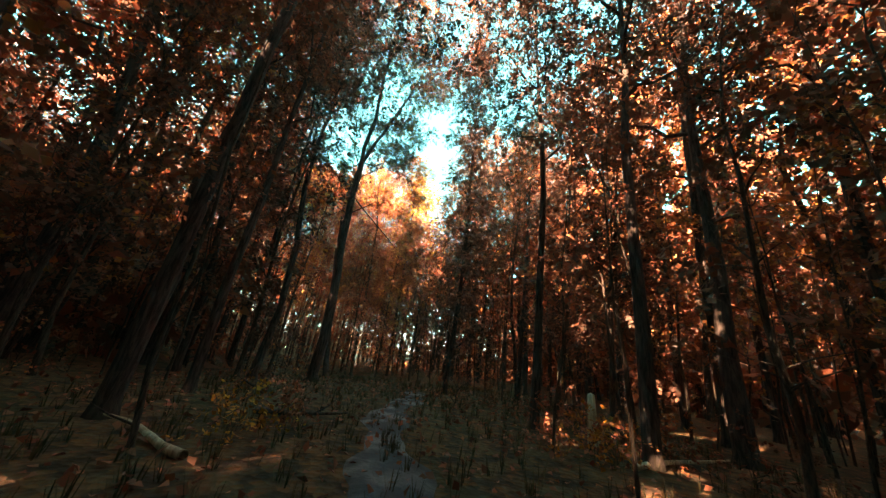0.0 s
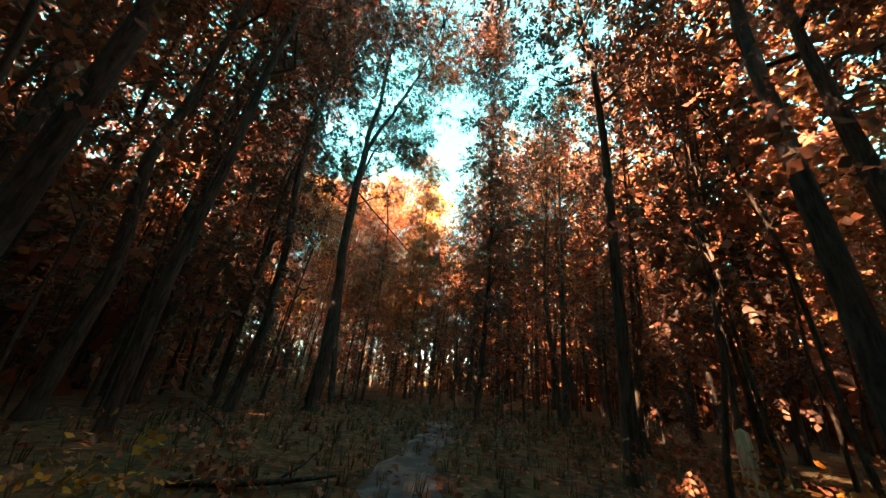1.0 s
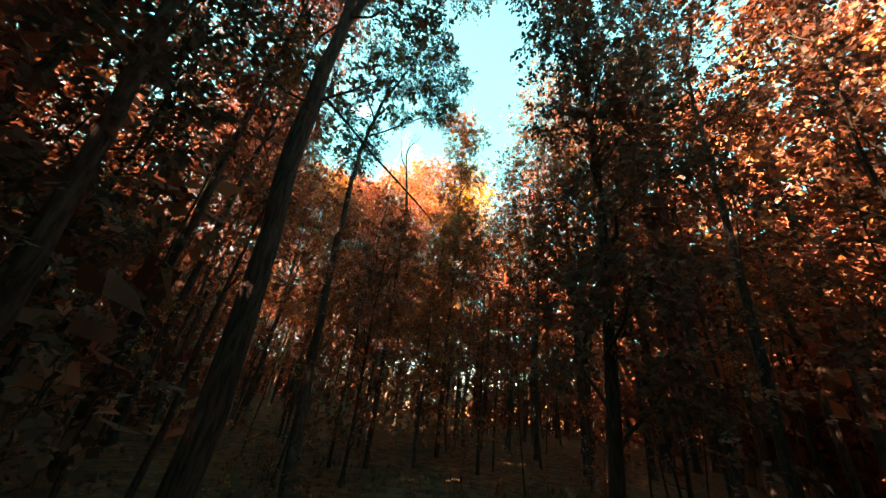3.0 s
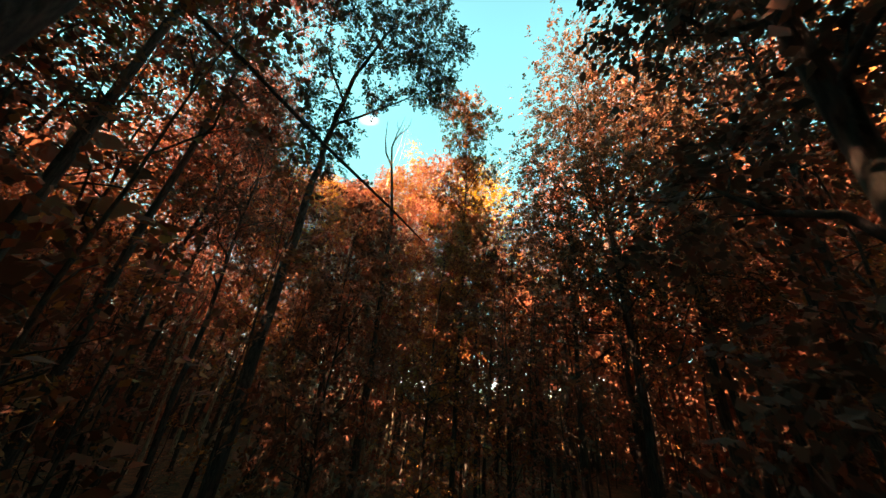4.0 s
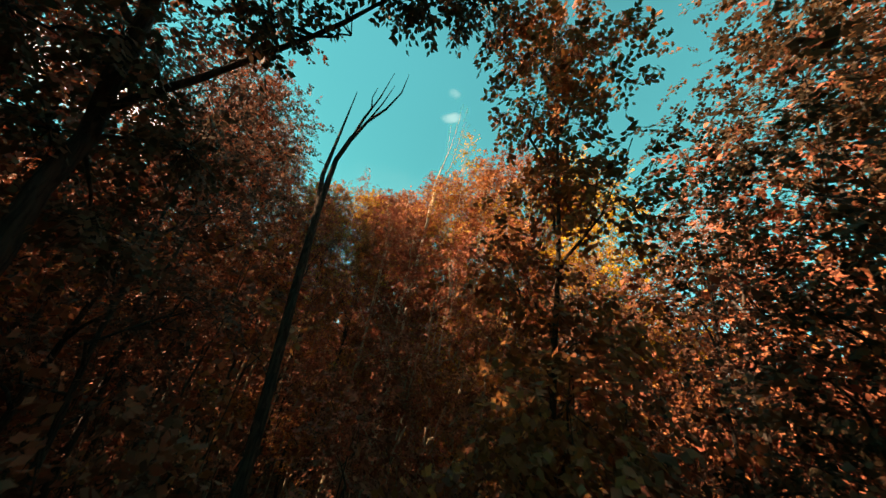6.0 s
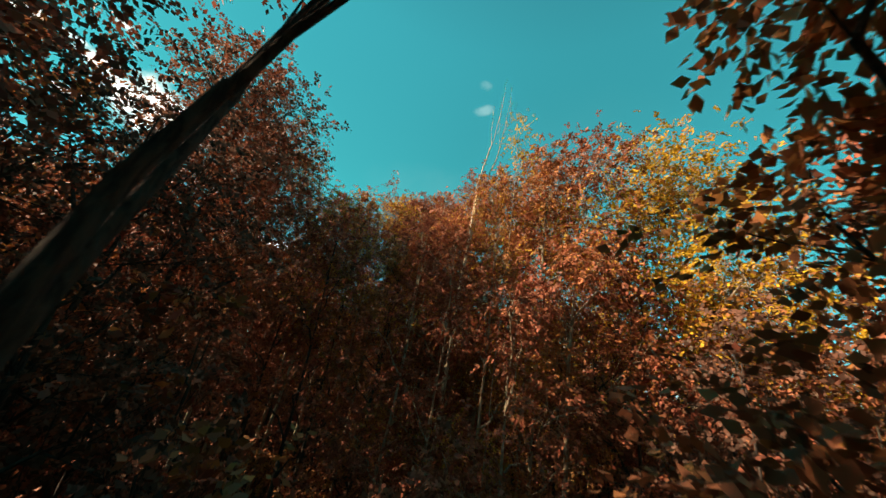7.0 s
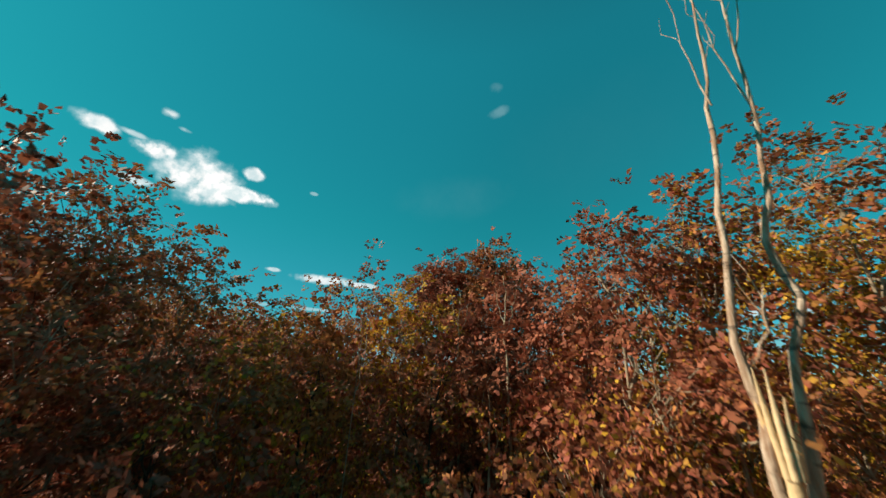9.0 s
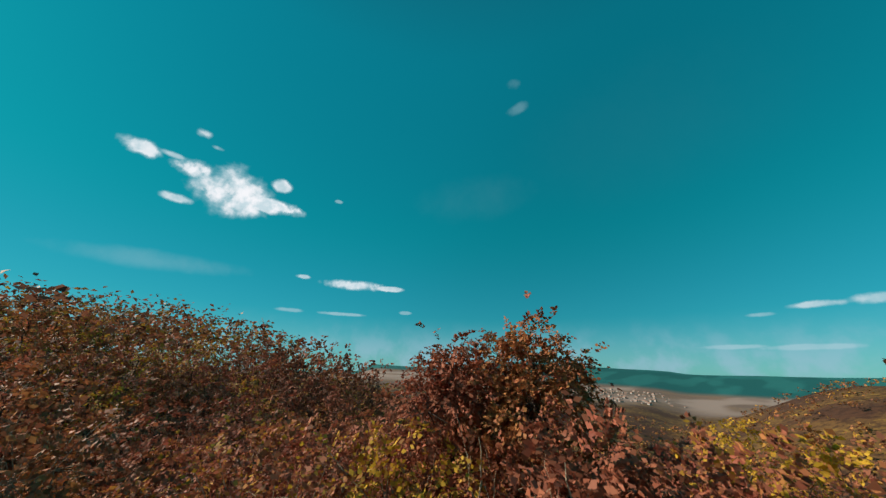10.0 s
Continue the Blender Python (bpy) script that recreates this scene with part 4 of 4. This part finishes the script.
slim_spots, pole_spots, bush_spots = [], [], []
for _ in range(1300):
    x, y = pick.uniform(-26, 22), pick.uniform(-6, 58)
    d = from_way(x, y)
    turn = pick.uniform(0, 6.28)
    if min(math.hypot(x - a, y - b) for a, b in SINGLE) < 1.0:
        continue
    u = pick.random()
    if u < 0.3 and d > 2.6 and d < 24 and len(slim_spots) < 130:
        h = min(pick.uniform(9, 15), canopy_top(x, y) - 1)
        if h > 5 and clear_of_way(x, y, h, 1.6 * h / 13 + 1.5, 1.5):
            slim_spots.append((x, y, h, turn))
    elif u < 0.58 and d > 1.6 and d < 26 and len(pole_spots) < 240:
        h = min(pick.uniform(7, 13.5), canopy_top(x, y) - 1)
        if h > 4 and clear_of_way(x, y, h, 1.0 * h / 11 + 1.3, 4.0):
            pole_spots.append((x, y, h, turn))
    elif d > 1.6 and d < 14 and y < 36 and len(bush_spots) < 120:
        h = pick.uniform(0.7, 2.2)
        if clear_of_way(x, y, h, 0.9, 0.1, 1.3):
            bush_spots.append((x, y, h, turn))
column_spots = [(x, y, h, 1.3 * k) for k, (x, y, h) in enumerate((
    (-7.2, 13.4, 17.5), (-8.9, 11.4, 16.5), (-10.2, 16.0, 17.0), (-8.4, 7.0, 14.0), (-12.4, 10.4, 17.0),
    (4.9, 12.6, 15.5), (6.6, 10.8, 16.0), (6.2, 16.8, 16.5), (8.8, 13.6, 17.0)))]
placed(column_kinds, column_spots, "leaf-clad hornbeams")
placed(slim_kinds, slim_spots, "understory trees")
placed(pole_kinds, pole_spots, "young trees")
placed(bush_kinds, bush_spots, "shrubs")

# ------------------------------------------------------------------ bare trees of the clearing
rs = np.random.default_rng(5)


def bare_tree(name, stems, mat, label, category="tree", crook=0.0, twigs=0):
    """A leafless tree: stems are (points, radii), the first is the trunk."""
    thing = new(name)
    x0, y0 = stems[0][0][0][:2]
    o = np.array([x0, y0, ground_z(x0, y0)])
    thing.location = o
    for k, (pts, rad) in enumerate(stems):
        P, R = np.array(pts, float) - o, np.array(rad, float)
        if crook:                     # small kinks and knots between the bends
            at_ = np.linspace(0, len(P) - 1, 3 * len(P) - 2)
            P = np.stack([np.interp(at_, np.arange(len(P)), P[:, c]) for c in range(3)], -1)
            R = np.interp(at_, np.arange(len(R)), R)
            P[1:-1, :2] += rs.normal(0, crook, (len(P) - 2, 2))
            R[1:-1] *= rs.uniform(0.88, 1.14, len(R) - 2)
        part("trunk" if k == 0 else "stem", quads("stem", *tube(P, R, 9 if k == 0 else 7, rs, 0.07), mat, True), thing)
        for _ in range(twigs if k else 0):
            a, b = rs.integers(len(P) // 2, len(P) - 1), rs.uniform(0, 6.28)
            q = P[a]
            ln = rs.uniform(0.25, 0.9)
            tip = q + [0.3 * ln * math.cos(b), 0.3 * ln * math.sin(b), ln]
            part("twig", quads("twig", *tube(bent(q, tip, rs, 4, 0.07), [R[a] * 0.5, R[a] * 0.36 + 0.001, 0.004, 0.002], 5), mat, True), thing)
    return tagged(thing, label, category)


bare_tree("bare_tree", [
    (((-5.1, 23.5, -0.2), (-5.3, 23.9, 6), (-5.55, 24.15, 11.0), (-5.8, 24.2, 12.5), (-6.05, 24.3, 13.8), (-6.25, 24.45, 14.8), (-6.25, 24.6, 15.4)), (0.1, 0.085, 0.066, 0.056, 0.048, 0.04, 0.034)),
    (((-6.25, 24.6, 15.35), (-6.14, 24.7, 15.8), (-5.92, 24.82, 16.15), (-5.78, 24.92, 16.6), (-5.75, 24.95, 17.1)), (0.03, 0.026, 0.021, 0.014, 0.004)),
    (((-6.25, 24.58, 15.3), (-6.25, 24.7, 15.9), (-6.16, 24.82, 16.5), (-6.08, 24.9, 17.2)), (0.026, 0.021, 0.014, 0.004)),
    (((-6.14, 24.7, 15.8), (-6.02, 24.8, 16.3), (-5.95, 24.88, 16.8)), (0.018, 0.012, 0.004)),
    (((-6.05, 24.3, 13.7), (-6.5, 24.5, 14.6), (-6.8, 24.75, 15.7), (-6.95, 24.9, 17.0)), (0.04, 0.036, 0.026, 0.008)),
    (((-6.22, 24.76, 16.2), (-6.4, 24.85, 16.6), (-6.46, 24.95, 17.0)), (0.015, 0.01, 0.004)),
], BARK_YOUNG, "leaning grey-brown tree forked bare at its top", "tree")

birch = bare_tree("birch_tree", [
    (((-11.69, 35.21, -0.3), (-11.64, 35.26, 10), (-11.59, 35.32, 17), (-11.54, 35.36, 20.1), (-11.52, 35.40, 21.3)), (0.109, 0.088, 0.068, 0.058, 0.051)),
    (((-11.52, 35.40, 21.2), (-11.50, 35.43, 21.9), (-11.55, 35.38, 22.4), (-11.41, 35.51, 23.6), (-11.22, 35.68, 24.9), (-11.13, 35.76, 26), (-11.03, 35.87, 27.5), (-10.98, 35.97, 29.4)), (0.048, 0.041, 0.032, 0.028, 0.019, 0.014, 0.009, 0.003)),
    (((-11.53, 35.39, 19.4), (-11.38, 35.53, 21), (-11.26, 35.64, 22.15), (-11.11, 35.77, 22.8), (-11.16, 35.73, 23.3), (-11.04, 35.84, 23.9), (-10.91, 35.97, 24.9), (-10.85, 36.03, 26.2), (-10.75, 36.12, 27.6), (-10.73, 36.17, 29.2)), (0.051, 0.046, 0.035, 0.032, 0.030, 0.027, 0.019, 0.014, 0.008, 0.003)),
    (((-10.91, 35.97, 24.9), (-11.03, 35.87, 25.8), (-11.05, 35.87, 27.2)), (0.010, 0.007, 0.003)),
    (((-10.87, 36.01, 25.7), (-10.68, 36.17, 26.6), (-10.63, 36.17, 28)), (0.010, 0.007, 0.003)),
    (((-11.22, 35.68, 24.9), (-11.33, 35.57, 25.8), (-11.33, 35.57, 27.4)), (0.009, 0.006, 0.003)),
    (((-11.54, 35.39, 22.2), (-11.35, 35.45, 22.5), (-11.28, 35.52, 22.9)), (0.012, 0.009, 0.003)),
], BARK_BIRCH, "bare twin-stemmed birch with a splintered broken third stem", "tree", 0.018, 3)
for k in range(9):
    a = 0.7 * k
    q = np.array([-11.45 + 0.05 * math.cos(a), 35.42 + 0.05 * math.sin(a), 21.5]) - np.array(birch.location)
    tip = q + [0.05 * math.cos(a), 0.05 * math.sin(a), 0.35 + 0.4 * rs.random()]
    part("splinter", quads("splinter", *tube([q, 0.5 * (q + tip) - [0.004, 0, 0], tip], [0.03, 0.022, 0.004], 5), WOOD_FRESH), birch, "fresh yellow splintered wood")
low = np.array([(-11.53, 35.40, 20.2), (-11.48, 35.41, 21.0), (-11.45, 35.42, 21.55)]) - np.array(birch.location)
part("broken_stem", quads("broken_stem", *tube(low, [0.07, 0.062, 0.055], 8), WOOD_FRESH, True), birch, "snapped stem of raw yellow wood")

for x, y, top in ((-16.1, 38.3, 21.8), (-16.25, 39.3, 24.7), (-12.75, 39.7, 22.4), (-13.1, 40.3, 24.3), (-18.2, 39.65, 24.7), (-14.75, 36.2, 20.6)):
    g = ground_z(x, y)
    tagged(bare_tree("sapling", [
        (((x + 0.3, y + 0.1, g - 0.2), (x + 0.2, y + 0.1, 0.5 * top), (x + 0.05, y, top - 3), (x - 0.06, y + 0.04, top - 1.6), (x + 0.03, y, top - 0.7), (x, y, top)), (0.05, 0.042, 0.032, 0.026, 0.018, 0.006)),
        (((x - 0.06, y + 0.04, top - 1.6), (x + 0.18, y + 0.1, top - 1.1), (x + 0.3, y + 0.12, top - 0.5)), (0.016, 0.012, 0.004)),
        (((x - 0.04, y + 0.03, top - 1.3), (x - 0.2, y - 0.06, top - 0.8), (x - 0.24, y - 0.08, top - 0.25)), (0.014, 0.01, 0.004)),
    ], BARK_DEAD, "bare pale sapling standing among rust crowns", "tree", 0.02, 2), group="bare saplings")

bare_tree("tree_stump", [(((4.0, 8.1, -0.2), (3.98, 8.1, 0.1), (3.95, 8.12, 0.7), (3.93, 8.12, 1.15), (3.93, 8.12, 1.2)), (0.2, 0.14, 0.10, 0.085, 0.01))], BARK_DEAD,
          "pale broken stump catching the sun", "stump")

# ------------------------------------------------------------------ forest floor
tv, tf = [], []
for k in range(40):
    y = -6 + k * 0.55
    xc = -0.35 + 0.28 * math.sin(y * 0.55) - 0.02 * y
    w = 0.55 + 0.16 * math.sin(y * 1.7)
    for c in range(5):
        x = xc + w * (c / 2 - 1) + 0.06 * math.sin(7.0 * y + c)
        tv.append((x, y, ground_z(x, y) + (0.03 if 0 < c < 4 else -0.03)))
for k in range(39):
    for c in range(4):
        a = k * 5 + c
        tf.append((a, a + 1, a + 6, a + 5))
tagged(new("track", quads("track", tv, tf, MUD, True)), "narrow grey muddy track through the wood", "path", kind="structure")


def scatter(count, x0, x1, y0, y1, rng):
    q = np.stack([rng.uniform(x0, x1, count), rng.uniform(y0, y1, count)], -1)
    return np.array([(a, b, ground_z(a, b)) for a, b in q])


spots = scatter(5200, -9, 9, -2, 20, rs)
tagged(new("fallen_leaves", quads("fallen_leaves", *leaves(spots + [0, 0, 0.02], np.full(len(spots), 0.05), 1, 0.14, rs, 0.0), LEAF)),
       "fallen rust and yellow leaves over the floor", "leaf litter", kind="stuff")
tufts = scatter(1500, -7, 8, 2, 24, rs)
bl = []
for q in tufts:
    for _ in range(7):
        a, hgt = rs.uniform(0, 6.28), rs.uniform(0.08, 0.3)
        d = np.array([math.cos(a), math.sin(a), 0])
        b0 = q + d * rs.uniform(0, 0.08)
        sd = np.array([-d[1], d[0], 0]) * 0.008
        bl.append([b0 - sd, b0 + sd, b0 + d * 0.3 * hgt + [0, 0, hgt] + sd * 0.2, b0 + d * 0.3 * hgt + [0, 0, hgt] - sd * 0.2])
bl = np.array(bl).reshape(-1, 3)
tagged(new("grass", quads("grass", bl, np.arange(len(bl)).reshape(-1, 4), LEAF_GRASS)), "thin dark grass on the forest floor", "grass", kind="stuff")
for k, (x, y, turn, ln) in enumerate(((5.2, 7.0, 0.5, 3.4), (-3.6, 4.9, 2.7, 2.2), (-2.4, 7.4, 0.4, 1.8), (6.4, 10.4, 1.2, 2.6), (-5.2, 10.8, 2.2, 2.4))):
    lp = np.array([(ln * (s - 0.5), 0.1 * math.sin(5 * s + k), 0.05 + 0.06 * s) for s in np.linspace(0, 1, 6)])
    stick = new("fallen_branch")
    stick.matrix_basis = Matrix.Translation((x, y, ground_z(x, y))) @ Matrix.Rotation(turn, 4, "Z")
    part("stem", quads("stem", *tube(lp, np.linspace(0.06, 0.02, 6), 7, rs, 0.08), BARK_DEAD if k < 2 else BARK, True), stick)
    part("twig", quads("twig", *tube([lp[3], lp[3] + [0.3, 0.25, 0.12], lp[3] + [0.55, 0.5, 0.3]], [0.02, 0.014, 0.004], 5), BARK, True), stick)
    tagged(stick, "dry fallen branch on the leaf litter", "branch", "fallen branches")

# seedlings added where sun flecks lie, their bright leaves standing for the light
for k, (x, y, h) in enumerate(((0.05, 4.9, 0.5), (-0.55, 7.2, 0.45), (-2.2, 6.5, 0.5), (-2.9, 5.6, 0.4), (2.8, 7.6, 0.7), (3.2, 6.4, 0.6), (4.9, 7.1, 0.4), (-1.5, 6.2, 0.4), (3.7, 7.6, 0.5))):
    tree_at(broadleaf(400 + k, "seedling", h * 1.15, 0.45, 0.008, 0.1, 520, 0.08, LEAF_AMBER if k % 2 else LEAF_RED, BARK_YOUNG, (0.03, 0.02), clumps=22, lobes=3, sides=5, split=False, at=(x, y)), x, y,
            "low seedling, its yellow and red leaves bright for a sun fleck", "seedling", "seedlings beside the track")

# ------------------------------------------------------------------ far country
cl, sz = [], []
for _ in range(10000):
    d = 62 * (15 ** (pick.random() ** 1.15))
    bear = radians(pick.uniform(-75, 118))
    x, y = -12 - d * math.sin(bear), 32 + d * math.cos(bear)
    if abs(x) < 72 and y < 80:
        continue
    cl.append((x, y, ground_z(x, y) + pick.uniform(8, 17) * (1 if d < 400 else 0.6)))
    sz.append(2.2 + d * 0.004)
cl, sz = np.array(cl), np.array(sz)
fv, ff = leaves(cl, sz * 1.5, 12, 1.35, rs, 0.1)
grow = np.repeat(np.repeat((1.0 + sz * 0.33) * np.interp(np.hypot(cl[:, 0] + 12, cl[:, 1] - 32), [70, 160, 400], [0.36, 0.55, 1.0]), 12), 4)[:, None]
mid_v = np.repeat(fv.reshape(-1, 4, 3).mean(1), 4, 0)
fv = mid_v + (fv - mid_v) * grow
tagged(new("far_woods", quads("far_woods", fv, ff, FAR_LEAF)), "autumn woods on the slopes of the valley", "woods", kind="stuff")


def house():
    thing = new("house")
    w, l, h = 4.5, 6.5, 5.0
    bm = bmesh.new()
    bmesh.ops.create_cube(bm, size=1.0, matrix=Matrix.Translation((0, 0, h / 2 - 0.5)) @ Matrix.Diagonal((2 * w, 2 * l, h + 1, 1)))
    me = bpy.data.meshes.new("wall")
    bm.to_mesh(me)
    bm.free()
    me.materials.append(RENDER_WALL)
    part("wall", me, thing)
    o = 0.6
    rv = [(-w - o, -l - o, h), (w + o, -l - o, h), (w + o, l + o, h), (-w - o, l + o, h), (0, -l - o, h + 3.4), (0, l + o, h + 3.4)]
    me = bpy.data.meshes.new("roof")
    me.from_pydata(rv, [], [(0, 1, 4), (3, 5, 2), (1, 2, 5, 4), (0, 4, 5, 3), (0, 3, 2, 1)])
    me.materials.append(ROOF_TILE)
    part("roof", me, thing)
    return tagged(thing, "small pale house with a tiled roof in the valley", "house", "houses of the valley town")


first = house()
for k in range(190):
    d, bear = pick.uniform(1500, 2600), radians(pick.triangular(12, 36, 25))
    x, y = -13 - d * math.sin(bear), 34 + d * math.cos(bear)
    m = Matrix.LocRotScale((x, y, ground_z(x, y)), Euler((0, 0, pick.uniform(0, 3.1))), Vector((pick.uniform(0.55, 1.15),) * 3))
    if k == 0:
        first.matrix_basis = m
    else:
        copy_thing(first, m)
